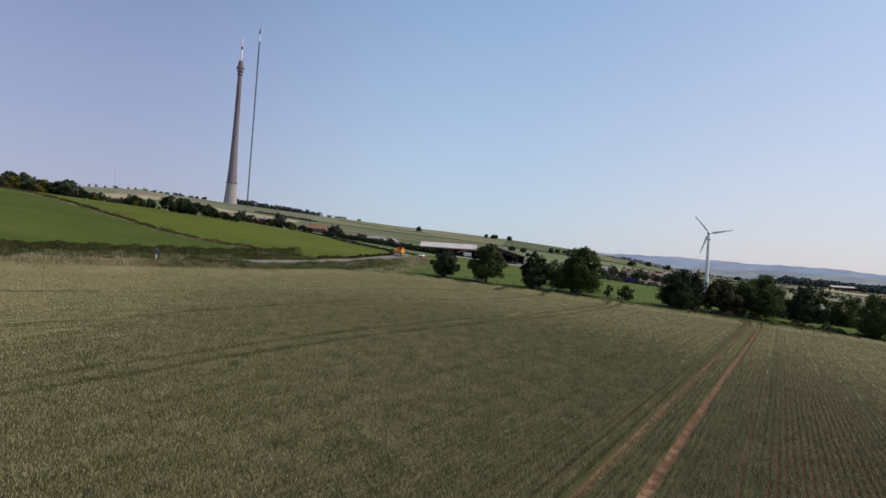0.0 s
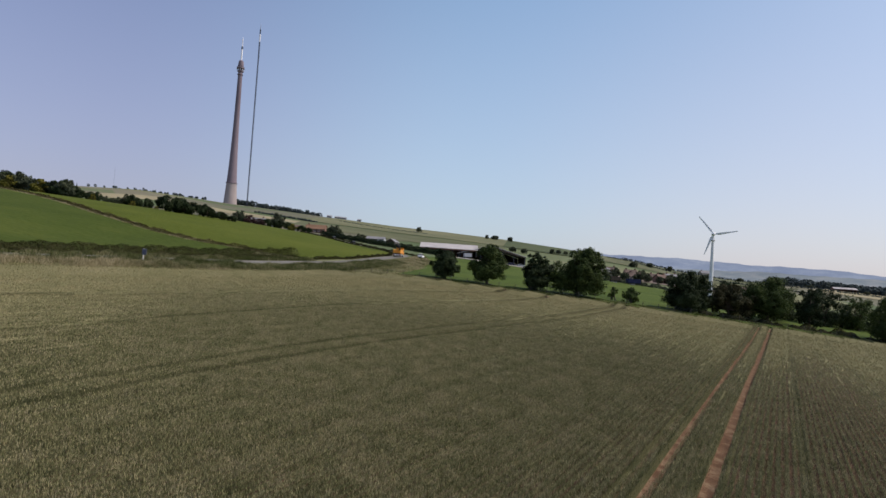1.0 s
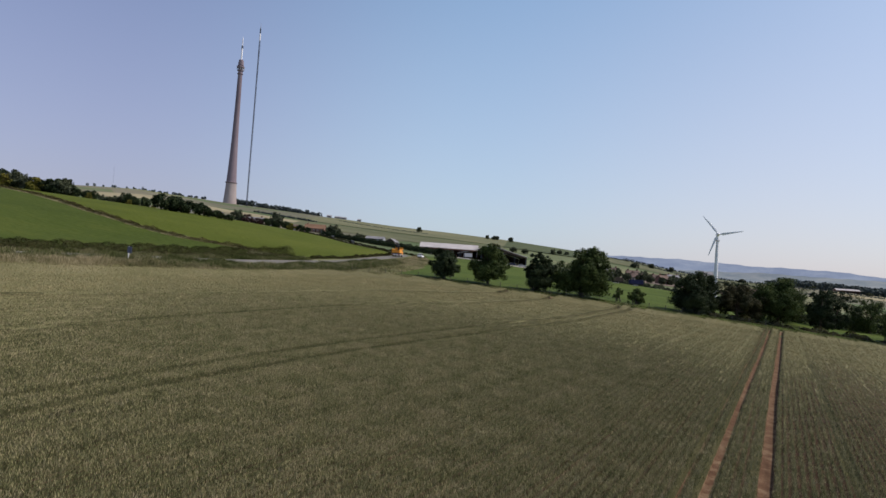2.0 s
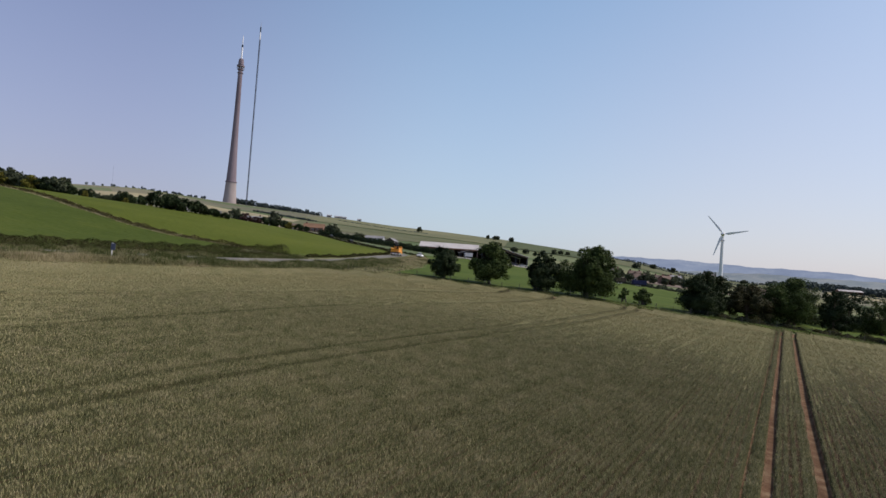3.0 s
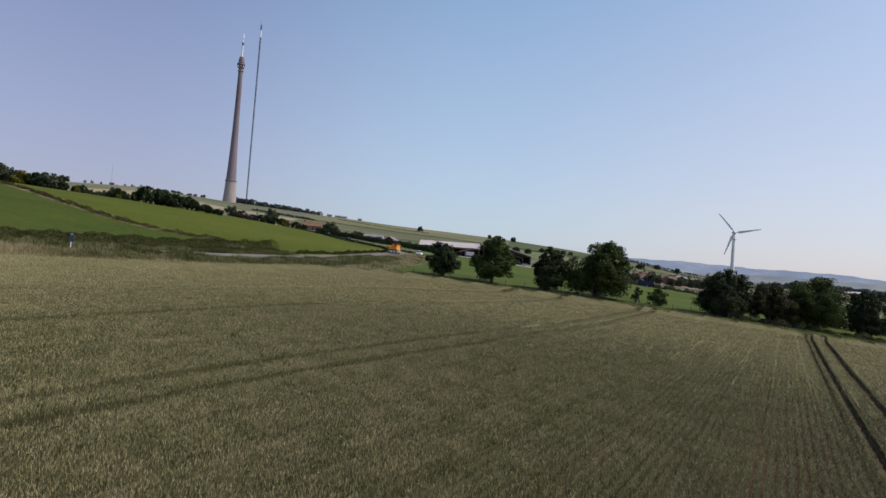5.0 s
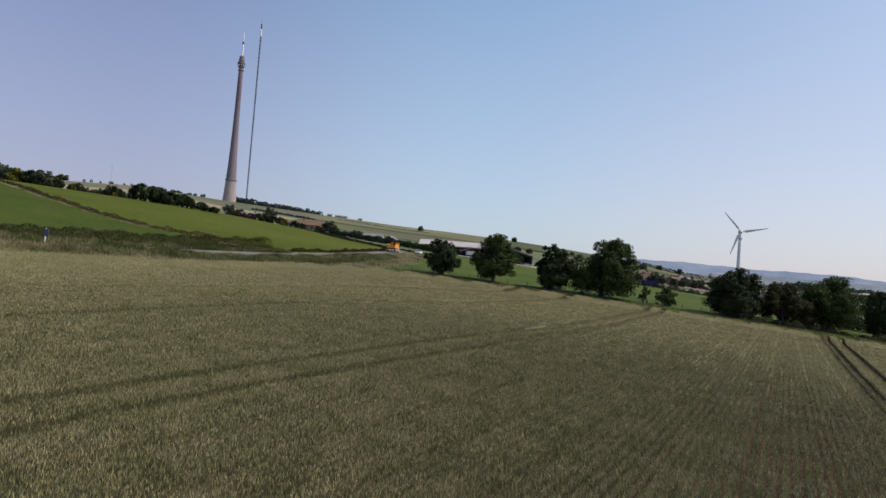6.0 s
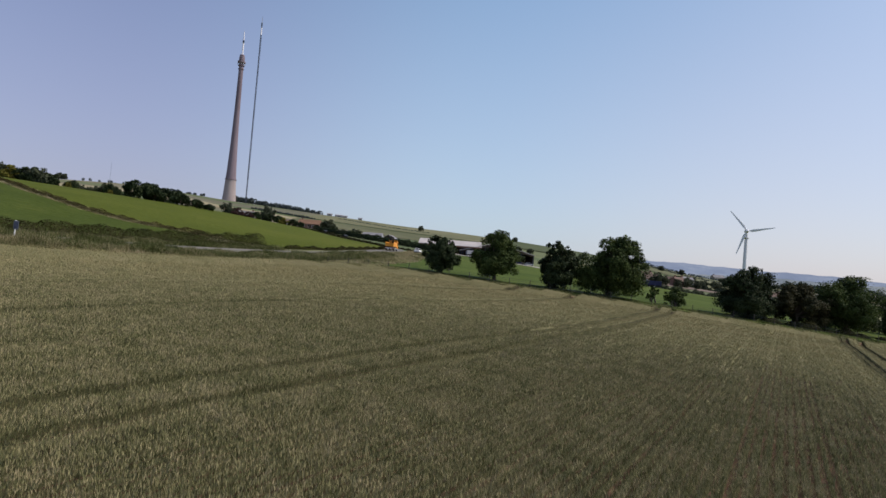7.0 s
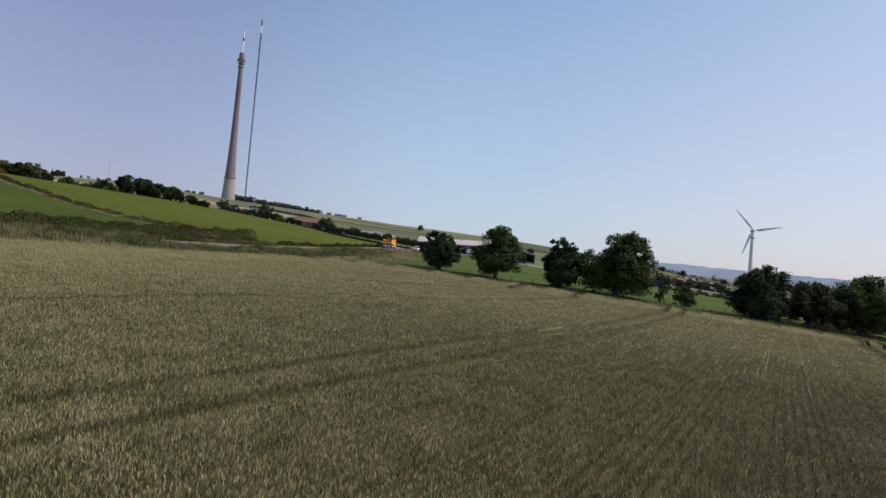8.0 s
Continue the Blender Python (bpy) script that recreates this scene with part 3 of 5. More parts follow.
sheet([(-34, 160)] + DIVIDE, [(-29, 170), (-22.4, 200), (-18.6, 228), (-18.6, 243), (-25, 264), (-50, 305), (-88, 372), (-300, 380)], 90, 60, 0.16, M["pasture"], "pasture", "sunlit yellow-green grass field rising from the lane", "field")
sheet([(-10, 134), (20, 133), (60, 132), (100, 131), (150, 128)], [(-9, 262), (15, 318), (60, 318), (110, 300), (190, 270)], 70, 50, 0.14, M["paddock"], "paddock", "bright green paddock behind the field trees", "field")
sheet([(-21, 132), (-9.5, 134), (-5, 165), (-4, 215), (-8, 262)], [(-32, 145), (-23, 168), (-18.5, 188), (-14, 215), (-12.5, 243)], 60, 10, 0.18, M["verge"], "rough_grass", "rough dry grass inside the lane's bend", "grass")

# patches on the far hillside
sheet([(-330, 700), (-230, 640), (-150, 620)], [(-345, 800), (-245, 735), (-160, 690)], 30, 20, 0.5, M["straw"], "straw_field", "pale ripe straw field below the tower", "field")
sheet([(-150, 560), (-60, 540), (60, 520)], [(-170, 720), (-60, 690), (60, 640)], 30, 20, 0.4, M["green_far"], "hill_field", "green field on the far hillside", "field")
sheet([(-190, 760), (-40, 700), (120, 640), (190, 640)], [(-190, 1080), (-20, 940), (110, 860), (190, 830)], 40, 30, 0.5, M["olive"], "hill_pasture", "dry olive pasture on the far hill", "field")
sheet([(-312, 502), (-303, 517), (-310, 580), (-324, 692)], [(-399, 641), (-382, 652), (-380, 710), (-378, 826)], 30, 14, 0.6, M["straw"], "hill_straw_field", "straw-coloured field near the left skyline", "field")

sheet([(170, 640), (235, 600), (320, 570)], [(196, 812), (290, 792), (400, 780)], 30, 20, 0.5, M["green_far"], "hill_field", "green field on the hill's falling flank", "field")
sheet([(62, 650), (120, 632), (168, 640)], [(88, 846), (140, 832), (194, 812)], 24, 20, 0.7, M["green_hill"], "hill_field", "deeper green field over the hill's shoulder", "field")
sheet([(104, 372), (150, 380), (190, 390)], [(116, 430), (165, 440), (215, 455)], 24, 12, 0.35, M["plough"], "bare_field", "bare brown field behind the village", "field")
sheet([(405, 660), (450, 660), (500, 640)], [(475, 780), (520, 780), (570, 770)], 24, 12, 0.5, M["straw"], "valley_straw_field", "pale straw field in the valley", "field")

# ------------------------------------------------------------------ wheat
D = np.array((0.4833, 0.8755)) / math.hypot(0.4833, 0.8755)  # along the drilled rows
N = np.array((D[1], -D[0]))
# wheel tracks: place across the rows, half width, how worn, whether bare soil shows, drift off the rows farther up the field
TRACKS = [(-60.2, 0.5, 1.0, False, -0.12), (-43.2, 0.34, 1.0, False, 0.0), (-28.8, 0.24, 1.0, False, 0.035), (-26.7, 0.25, 1.0, False, 0.035), (-6.66, 0.06, 0.8, True, -0.003), (-5.88, 0.18, 1.0, True, -0.003), (-3.99, 0.25, 1.0, True, -0.004), (-0.55, 0.0, 0.25, False, 0.0), (5.9, 0.02, 0.35, False, 0.0)]
sheet(np.vstack([[(-86, -35)], near_edge + (0.3, 0)]), [(30, -45), (60, 20), (90, 80), (120, 128)], 110, 60, 0.05, M["soil"], "wheat_ground", "reddish brown soil of the wheat field", "soil")


def tram_gap(x, y):
    """Metres from the edge of the nearest wheel track (negative inside), how worn that track is, and whether it is bare."""
    a, b = x * N[0] + y * N[1], x * D[0] + y * D[1]
    gaps = np.array([np.abs(a - n + drift * np.maximum(0, y - 54) + (0.0 if bare else 0.05) * np.sin(b * 0.33 + n)) - half * (1 + (0.0 if bare else 0.12) * np.sin(b * 0.71 + 3 * n)) for n, half, _, bare, drift in TRACKS])
    k = np.argmin(gaps, axis=0)
    return gaps.min(axis=0), np.array([t[2] for t in TRACKS])[k], np.array([t[3] for t in TRACKS])[k]


ROW = 0.33


def remote(x, y):
    """Metres at which the flight passes a spot of the field."""
    return np.hypot(x, np.maximum(np.maximum(np.abs(x) / 0.72, y - 36.7), 13.0))


def canopy():
    """The lower layer of the crop: drilled rows with furrows, sinking to the bare soil along the wheel tracks."""
    edges = [n + k for n, half, _, bare, _ in TRACKS if bare for k in (-half - 0.1, -half, half, half + 0.1)]
    nn = np.unique(np.r_[np.arange(-105, 66, ROW / 4), edges])
    dd = np.arange(-40, 200, 2.6)
    A, B = np.meshgrid(nn, dd, indexing="ij")
    x, y = A * N[0] + B * D[0], A * N[1] + B * D[1]
    gap, worn, bare = tram_gap(x, y)
    far = remote(x, y)
    furrow = (0.5 + 0.5 * np.cos(2 * np.pi * A / ROW)) * smooth(0.5, 6.0, in_wheat(x, y)) + 0.5 * (1 - smooth(0.5, 6.0, in_wheat(x, y)))
    uneven = np.sin(A * 1.9 + B * 0.7) * np.sin(B * 1.3 + A)
    sunk = 1 - (1 - smooth(-0.02, 0.14, gap)) * worn
    z = ground(x, y) + 0.12 + (0.08 + 0.2 * smooth(18, 60, far) + 0.1 * smooth(45, 90, far) + (0.12 + 0.1 * smooth(18, 50, far) - 0.18 * smooth(30, 75, far)) * furrow + 0.04 * uneven) * sunk
    i = np.arange(A.size).reshape(A.shape)
    f = np.stack([i[:-1, :-1], i[1:, :-1], i[1:, 1:], i[:-1, 1:]], -1).reshape(-1, 4)
    cx, cy = x.ravel()[f].mean(1), y.ravel()[f].mean(1)
    fgap, fworn, fbare = tram_gap(cx, cy)
    ok = (in_wheat(cx, cy) > 0.5) & (cy > -28) & (np.abs(cx) < 0.6 * np.maximum(cy, 0) + 44) & ((fgap > -0.02) | ~fbare)
    used, f = np.unique(f[ok], return_inverse=True)
    v = np.c_[x.ravel(), y.ravel(), z.ravel()][used]
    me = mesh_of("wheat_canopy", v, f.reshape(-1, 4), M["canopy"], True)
    for key in ("stunted", "rut_shade", "soil", "row_soil"):
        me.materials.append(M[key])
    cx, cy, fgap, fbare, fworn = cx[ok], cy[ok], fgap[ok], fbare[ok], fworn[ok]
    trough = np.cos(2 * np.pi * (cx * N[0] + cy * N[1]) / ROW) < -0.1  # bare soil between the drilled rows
    right_side = smooth(-6, 2, cx * N[0] + cy * N[1])  # right side darkened for lens falloff: more soil and dark leaves show
    bare_row = np.random.default_rng(8).uniform(0, 1, len(cx)) > smooth(0, 1, (remote(cx, cy) - 24 - 22 * right_side) / (34 + 20 * right_side))
    # nearer faces take the darkened leaves, as shade between the stalks
    leafy = np.random.default_rng(9).uniform(0, 1, len(cx)) > np.where(np.abs(cx) < 0.78 * cy + 5, smooth(0, 1, (remote(cx, cy) - 28 - 22 * right_side) / (38 + 20 * right_side)), 0.0)
    # unbared wheel tracks get the growth with shade in its colour
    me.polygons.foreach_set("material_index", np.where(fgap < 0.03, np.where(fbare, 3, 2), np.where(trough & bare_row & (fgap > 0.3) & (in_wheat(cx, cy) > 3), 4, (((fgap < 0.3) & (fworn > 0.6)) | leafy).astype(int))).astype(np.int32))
    return tagged(new("wheat_canopy", me), "dense lower leaves of the standing wheat", "wheat", kind="stuff")


canopy()
THIN_ROWS = np.arange(-44.9, 40.0, 2.31)  # drill rows that came up thin


def wheat(y0, y1, seed):
    """Ears and upper leaves of the standing crop over one stretch of the field, fewer and wider with distance."""
    rng = np.random.default_rng(seed)
    lots = []
    for ya in np.arange(y0, y1, 4.0):
        for xa in np.arange(-112, 112, 4.0):
            if abs(xa + 2) > 0.75 * ya + 8:
                continue
            d = float(remote(xa + 2, ya + 2))
            n = int(16 * 820 * (15 / d) ** 1.56)
            lots.append(np.c_[rng.uniform(xa, xa + 4, n), rng.uniform(ya, ya + 4, n)])
    p = np.vstack(lots)
    p = p[(np.abs(p[:, 0]) < 0.75 * p[:, 1] + 3) & (p[:, 1] < y1)]
    # draw the stalks towards their rows
    a, b = p @ N, p @ D
    row = np.round(a / ROW) * ROW
    a = np.where(rng.uniform(0, 1, len(a)) < 0.76 - 0.46 * smooth(30, 70, remote(p[:, 0], p[:, 1])), row + rng.normal(0, 0.068 + 0.03 * smooth(25, 55, remote(p[:, 0], p[:, 1])), len(a)), a)
    p = a[:, None] * N + b[:, None] * D
    gap, worn, _ = tram_gap(p[:, 0], p[:, 1])
    thin = np.min([np.abs(a - t) for t in THIN_ROWS], axis=0)
    patch = np.sin(p[:, 0] * 0.9 + 2 * np.sin(p[:, 1] * 0.31)) * np.sin(p[:, 1] * 0.8 + 1.5 * np.sin(p[:, 0] * 0.43))
    stunted = 1 - (1 - smooth(-0.03, 0.09, gap + 0.04 * patch)) * worn
    sparse = 0.26 * smooth(-5, 4, a) * (1 - smooth(60, 100, remote(p[:, 0], p[:, 1])))  # stalks thinned on the right side, darkening it for lens falloff
    keep = (rng.uniform(0, 1, len(p)) < stunted * (1 - sparse)) & ((thin > 0.15) | (rng.uniform(0, 1, len(p)) < 0.5)) & (in_wheat(p[:, 0], p[:, 1]) > rng.uniform(0.0, 0.7, len(p)))
    p, patch, stunted = p[keep], patch[keep], stunted[keep]
    n = len(p)
    d = remote(p[:, 0], p[:, 1])
    z0 = ground(p[:, 0], p[:, 1]) + 0.04
    leaf = rng.uniform(0, 1, n) < 0.46 - 0.3 * smooth(20, 70, d)  # a leaf below the ears, else an ear
    h = (0.65 + rng.normal(0, 0.04, n) + 0.03 * patch - leaf * rng.uniform(0.0, 0.26, n)) * (0.3 + 0.7 * stunted)
    ang = rng.uniform(0, np.pi, n)
    grow = (np.maximum(15, d) / 15) ** 0.82
    w = np.where(leaf, 0.014, 0.0165) * grow * rng.uniform(0.6, 1.4, n)
    lean = rng.normal(0, 1, (n, 2)) * np.where(leaf, 0.06, 0.022 + 0.03 * smooth(25, 90, d))[:, None]
    half = np.c_[np.cos(ang), np.sin(ang)] * w[:, None] / 2
    long = np.where(leaf, 0.17, 0.105) * rng.uniform(0.65, 1.35, n)
    v = np.empty((n, 3, 3), np.float32)
    v[:, 0, :2], v[:, 1, :2], v[:, 2, :2] = p - half, p + half + lean * 0.4, p + lean
    v[:, 0, 2] = z0 + np.maximum(0.0, h - long)
    v[:, 1, 2] = z0 + np.maximum(0.01, h - long * rng.uniform(0.45, 0.75, n))
    v[:, 2, 2] = z0 + h
    me = mesh_of("wheat_crop", v.reshape(-1, 3), np.arange(3 * n).reshape(-1, 3), M["wheat"])
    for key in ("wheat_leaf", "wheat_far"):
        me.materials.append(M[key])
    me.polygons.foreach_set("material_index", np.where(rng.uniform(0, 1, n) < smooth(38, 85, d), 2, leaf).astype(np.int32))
    return tagged(new("wheat_crop", me), "ripening grey-green wheat standing in drilled rows", "wheat", kind="stuff")


for k, (y0, y1) in enumerate(((15, 44), (44, 76), (76, 134))):
    wheat(y0, y1, k + 1)


def grass_strip(line_a, line_b, count, tall, width, seed, name, label, clear=2.4, blades="rough"):
    """Grass blades scattered between two lines."""
    rng = np.random.default_rng(seed)
    a, b = resample(line_a, 200), resample(line_b, 200)
    i, t = rng.integers(0, 200, count), rng.uniform(0, 1, count)[:, None]
    p = a[i] * (1 - t) + b[i] * t + rng.normal(0, 0.35, (count, 2))
    p = p[(off_road(p[:, 0], p[:, 1]) > clear) & (in_wheat(p[:, 0], p[:, 1]) < 0.3)]
    n = len(p)
    clump = 0.5 + 0.5 * np.sin(p[:, 0] * 1.1 + 3 * np.sin(p[:, 1] * 0.37)) * np.sin(p[:, 1] * 0.9 + 1.3)
    h = tall * (0.35 + 0.75 * clump) * rng.uniform(0.6, 1.25, n) * (1 - 0.6 * smooth(116, 128, p[:, 1]) * (p[:, 0] < -24) * (blades == "rough"))
    ang = rng.uniform(0, np.pi, n)
    half = np.c_[np.cos(ang), np.sin(ang)] * (width * rng.uniform(0.6, 1.4, n))[:, None] / 2
    lean = rng.normal(0, 0.24, (n, 2)) * tall
    z0 = ground(p[:, 0], p[:, 1]) + 0.05
    v = np.empty((n, 3, 3), np.float32)
    v[:, 0, :2], v[:, 1, :2], v[:, 2, :2] = p - half, p + half, p + lean
    v[:, 0, 2] = v[:, 1, 2] = z0
    v[:, 2, 2] = z0 + h
    me = mesh_of(name, v.reshape(-1, 3), np.arange(3 * n).reshape(-1, 3), M[blades])
    return tagged(new(name, me), label, "grass", kind="stuff")


grass_strip(near_edge + (0.2, 0), near_edge + (-3.8, 1.4), 100000, 0.62, 0.06, 11, "verge_grass", "tall dry grass along the wheat field's edge")
grass_strip([(-66.5, 22), (-46.0, 77), (-38.5, 97)], [(-76, 22), (-54.4, 77), (-48, 97)], 80000, 0.85, 0.08, 20, "verge_hay", "pale bleached grass on the verge beside the lane")
grass_strip([(-40, 93), (-36.8, 102), (-27.5, 127), (-24.0, 135)], [(-49, 93), (-46.8, 102), (-38, 128), (-32, 144)], 52000, 0.9, 0.09, 15, "verge_weeds", "dark green nettles and docks with pale seed heads on the verge", blades="weeds")
grass_strip([(-69.5, 30), (-59.4, 56), (-52.4, 75), (-46.9, 93), (-41, 112), (-38.4, 121)], [(-72.2, 30), (-62, 56), (-55, 75), (-49.5, 93), (-43.4, 112), (-40.6, 121)], 40000, 1.35, 0.085, 18, "roadside_weeds", "waist-high dark nettles along the lane", blades="weeds")
grass_strip([(-33, 138), (-29, 148), (-23.5, 160), (-18, 178)], [(-21, 130.5), (-17, 145), (-13, 160), (-10, 178)], 60000, 1.15, 0.1, 16, "bend_weeds", "green and straw-coloured grass on the near verge of the bend", blades="weeds")
grass_strip([(-78, 32), (-68, 57), (-60.8, 76), (-55, 93.5), (-49.4, 112), (-43.8, 131), (-36.4, 150), (-32, 160)], HEDGE, 70000, 0.85, 0.08, 12, "hedge_bottom_grass", "tall grass and weeds at the foot of the hedge", blades="weeds")
grass_strip([(-21, 131.5), (-9.5, 134), (-5, 165), (-4, 215), (-8, 262)], [(-29, 148), (-21, 172), (-15, 192), (-11.5, 215), (-11, 243)], 34000, 0.55, 0.12, 13, "rough_grass_blades", "rough green and straw grass inside the bend")
grass_strip(np.asarray(DIVIDE) + (0.9, 2.0), np.asarray(DIVIDE) + (-0.6, -1.9), 56000, 1.05, 0.17, 17, "bank_grass", "dry straw-coloured grass on the bank between two fields")
grass_strip([(-22, 131.5), (20, 131.5), (60, 130.5), (100, 128.5)], [(-12, 136), (20, 136), (60, 136), (100, 134)], 40000, 0.3, 0.08, 14, "field_margin_grass", "uneven grass margin under the field trees", blades="weeds")


# ------------------------------------------------------------------ leaves, trees and hedges
def leaf_cards(centres, size, rng, name, material, flat=0.3, out=None, mix=0.5):
    """A small bent card at each centre, turned at random."""
    n = len(centres)
    nor = rng.normal(0, 1, (n, 3))
    nor[:, 2] += flat
    if out is not None:
        nor = nor * mix + out
    nor /= np.linalg.norm(nor, axis=1)[:, None]
    ref = rng.normal(0, 1, (n, 3))
    t1 = np.cross(nor, ref)
    t1 /= np.linalg.norm(t1, axis=1)[:, None]
    t2 = np.cross(nor, t1)
    s = (size * rng.uniform(0.6, 1.35, n))[:, None]
    v = np.empty((n, 4, 3), np.float32)
    v[:, 0], v[:, 2] = centres - t1 * s * 0.62, centres + t1 * s * 0.62
    v[:, 1], v[:, 3] = centres + t2 * s * 0.45 + nor * s * 0.18, centres - t2 * s * 0.45 + nor * s * 0.18
    return mesh_of(name, v.reshape(-1, 3), np.arange(4 * n).reshape(-1, 4), material)


def lobes_of(height, width, base, count, rng, widest=0.36):
    """Centres and radii of the foliage masses of a crown, widest some way up and domed above."""
    out = []
    for _ in range(count):
        a = rng.uniform(0, 2 * math.pi)
        f = rng.uniform(0.0, 0.95)
        below = (f - widest) / (0.3 + widest * 0.9)
        reach = math.sqrt(max(0.05, 1 - (below if f < widest else (f - widest) / (1.02 - widest)) ** 2)) * width / 2
        r = rng.uniform(0.10, 0.21) * width * (1.1 - 0.45 * f)
        k = math.sqrt(rng.uniform(0.05, 1.0)) * max(0.15, 1 - r / reach * 0.85) * rng.uniform(0.85, 1.15)
        out.append((math.cos(a) * k * reach, math.sin(a) * k * reach, base + r * 0.6 + f * (height - base - 1.5 * r), r))
    return out


def foliage(masses, leaves, base, height, width, rng):
    """Leaf places and facings: each mass carries clumps on its outside, each clump a loose ball of leaves, with gaps between."""
    share = np.array([m[3] ** 2 for m in masses])
    counts = (leaves * share / share.sum()).astype(int)
    mid = np.array((0, 0, base + 0.4 * (height - base)))
    pts, ways = [], []
    for (cx, cy, cz, r), c in zip(masses, counts):
        clumps = max(6, int(7 + 5 * r))
        d = rng.normal(0, 1, (clumps, 3)) + (0, 0, 0.25)
        d /= np.linalg.norm(d, axis=1)[:, None]
        at = d * (r * rng.uniform(0.5, 1.0, clumps))[:, None] * (1, 1, 0.9) + (cx, cy, cz)
        size = r * rng.uniform(0.26, 0.44, clumps)
        k = rng.integers(0, clumps, c)
        q = at[k] + np.clip(rng.normal(0, 1, (c, 3)), -1.5, 1.5) * size[k][:, None] * (0.6, 0.6, 0.5)
        w = (q - at[k]) / size[k][:, None] * 0.5 + d[k] * 0.6 + (q - mid) / (0.5 * width) * 0.7
        ok = q[:, 2] > base * 0.55
        pts.append(q[ok])
        ways.append(w[ok])
    return np.vstack(pts), np.vstack(ways)


def tree(name, label, at, height, width, base, seed, leaves, size, leaf, lobes=26, trunks=1, group="", turn=0.0, widest=0.36, shift=0.0, extra=()):
    rng = np.random.default_rng(seed)
    ob = thing(name, pose(at[0], at[1], gz(*at) - 0.05, 0, 0, turn), label, "bush" if "bush" in name else "tree", group)
    bm = bmesh.new()
    masses = [(x + shift, y, z, r) for x, y, z, r in lobes_of(height, width, base, lobes, rng, widest)] + list(extra)
    r0 = 0.03 * height + 0.04
    for k in range(trunks):
        off = Vector((rng.uniform(-0.5, 0.5), rng.uniform(-0.5, 0.5), 0)) * (width * 0.25 if trunks > 1 else 0)
        fork = off + Vector((rng.uniform(-0.2, 0.2) + 0.4 * shift, rng.uniform(-0.2, 0.2), base + 0.22 * (height - base)))
        tube(bm, off, off + Vector((0, 0, 0.35)), r0 * 1.5, r0, 8)
        tube(bm, off + Vector((0, 0, 0.35)), fork, r0, r0 * 0.7, 8)
        for m in masses[k :: trunks][: 14 // trunks + 1]:
            end = Vector(m[:3])
            knee = fork.lerp(end, 0.5) + Vector((rng.uniform(-0.3, 0.3), rng.uniform(-0.3, 0.3), 0.1 * height * rng.uniform(-0.2, 0.5)))
            tube(bm, fork, knee, r0 * 0.42, r0 * 0.25, 6)
            tube(bm, knee, end, r0 * 0.25, r0 * 0.08, 5)
    part("trunk", bm, M["bark"], ob)
    pts, ways = foliage(masses, leaves, base, height, width, rng)
    part("crown", leaf_cards(pts, size, rng, "crown", M[leaf], out=ways, mix=0.7), None, ob)
    return ob


def scaled(at, s, turn=0.0, sz=None):
    return pose(at[0], at[1], gz(*at) - 0.05, 0, 0, turn) @ Matrix.Diagonal((s, s, sz or s, 1))


FIELD_TREES = "trees along the wheat field's far edge"
tree("field_tree", "small round dark green tree on a short trunk", (0.8, 137), 6.8, 7.6, 0.25, 121, 18000, 0.22, "leaf_dark", 30, widest=0.42, group=FIELD_TREES)
tree("field_tree", "broad green sycamore with a full crown and clear trunk", (10.0, 138), 9.4, 9.8, 0.9, 22, 29000, 0.23, "leaf", 46, shift=0.2, group=FIELD_TREES)
tree("field_tree", "dense dark tree with foliage almost to the ground", (20.4, 137), 8.5, 7.8, 0.3, 23, 24000, 0.23, "leaf_dark", 40, group=FIELD_TREES)
tree("field_tree", "tall wide sycamore, largest of the field edge", (29.3, 137), 11.2, 11.4, 0.5, 24, 46000, 0.24, "leaf", 66, shift=1.2, extra=((-4.0, 0, 2.4, 1.8), (-4.5, 0.2, 4.3, 1.8), (-3.2, 0.5, 5.8, 1.8), (-3.4, -0.6, 1.6, 1.5), (-5.0, 0.4, 3.2, 1.5), (-3.9, -1.0, 3.6, 1.8), (-2.6, 0.6, 3.6, 1.8)), group=FIELD_TREES)
tree("hawthorn_bush", "straggly green hawthorn bush with open branches", (41.5, 139), 3.7, 5.4, 0.2, 25, 4200, 0.18, "leaf", 14, trunks=4, group=FIELD_TREES)
tree("hawthorn_bush", "thin young hawthorn bush beside a larger one", (38.0, 139.3), 3.5, 2.7, 0.2, 26, 1700, 0.18, "leaf", 12, trunks=2, group=FIELD_TREES)
tree("field_tree", "very dark broad tree with dense low foliage", (53.4, 137.5), 9.3, 10.4, 0.3, 27, 31000, 0.24, "leaf_dark", 38, group=FIELD_TREES)
tree("field_tree", "low bronze-leaved tree between larger ones", (64.0, 141.0), 7.8, 11.0, 0.2, 28, 21000, 0.24, "leaf_brown", 26, group=FIELD_TREES)
tree("field_tree", "dark tree in the second row behind the field edge", (60.5, 149), 8.4, 10.0, 0.3, 37, 6000, 0.32, "leaf_dark", 28, group=FIELD_TREES)
tree("field_tree", "dark tree in the second row behind the field edge", (69.0, 151), 8.8, 10.5, 0.3, 38, 6000, 0.32, "leaf_dark", 28, group=FIELD_TREES)
tree("field_tree", "dark tree in the second row behind the field edge", (79.0, 150), 9.0, 10.5, 0.3, 39, 6000, 0.32, "leaf_dark", 28, group=FIELD_TREES)
tree("field_tree", "broad olive-green tree with a domed crown", (73.2, 142), 10.9, 14.8, 0.4, 29, 32000, 0.24, "leaf", 50, group=FIELD_TREES)
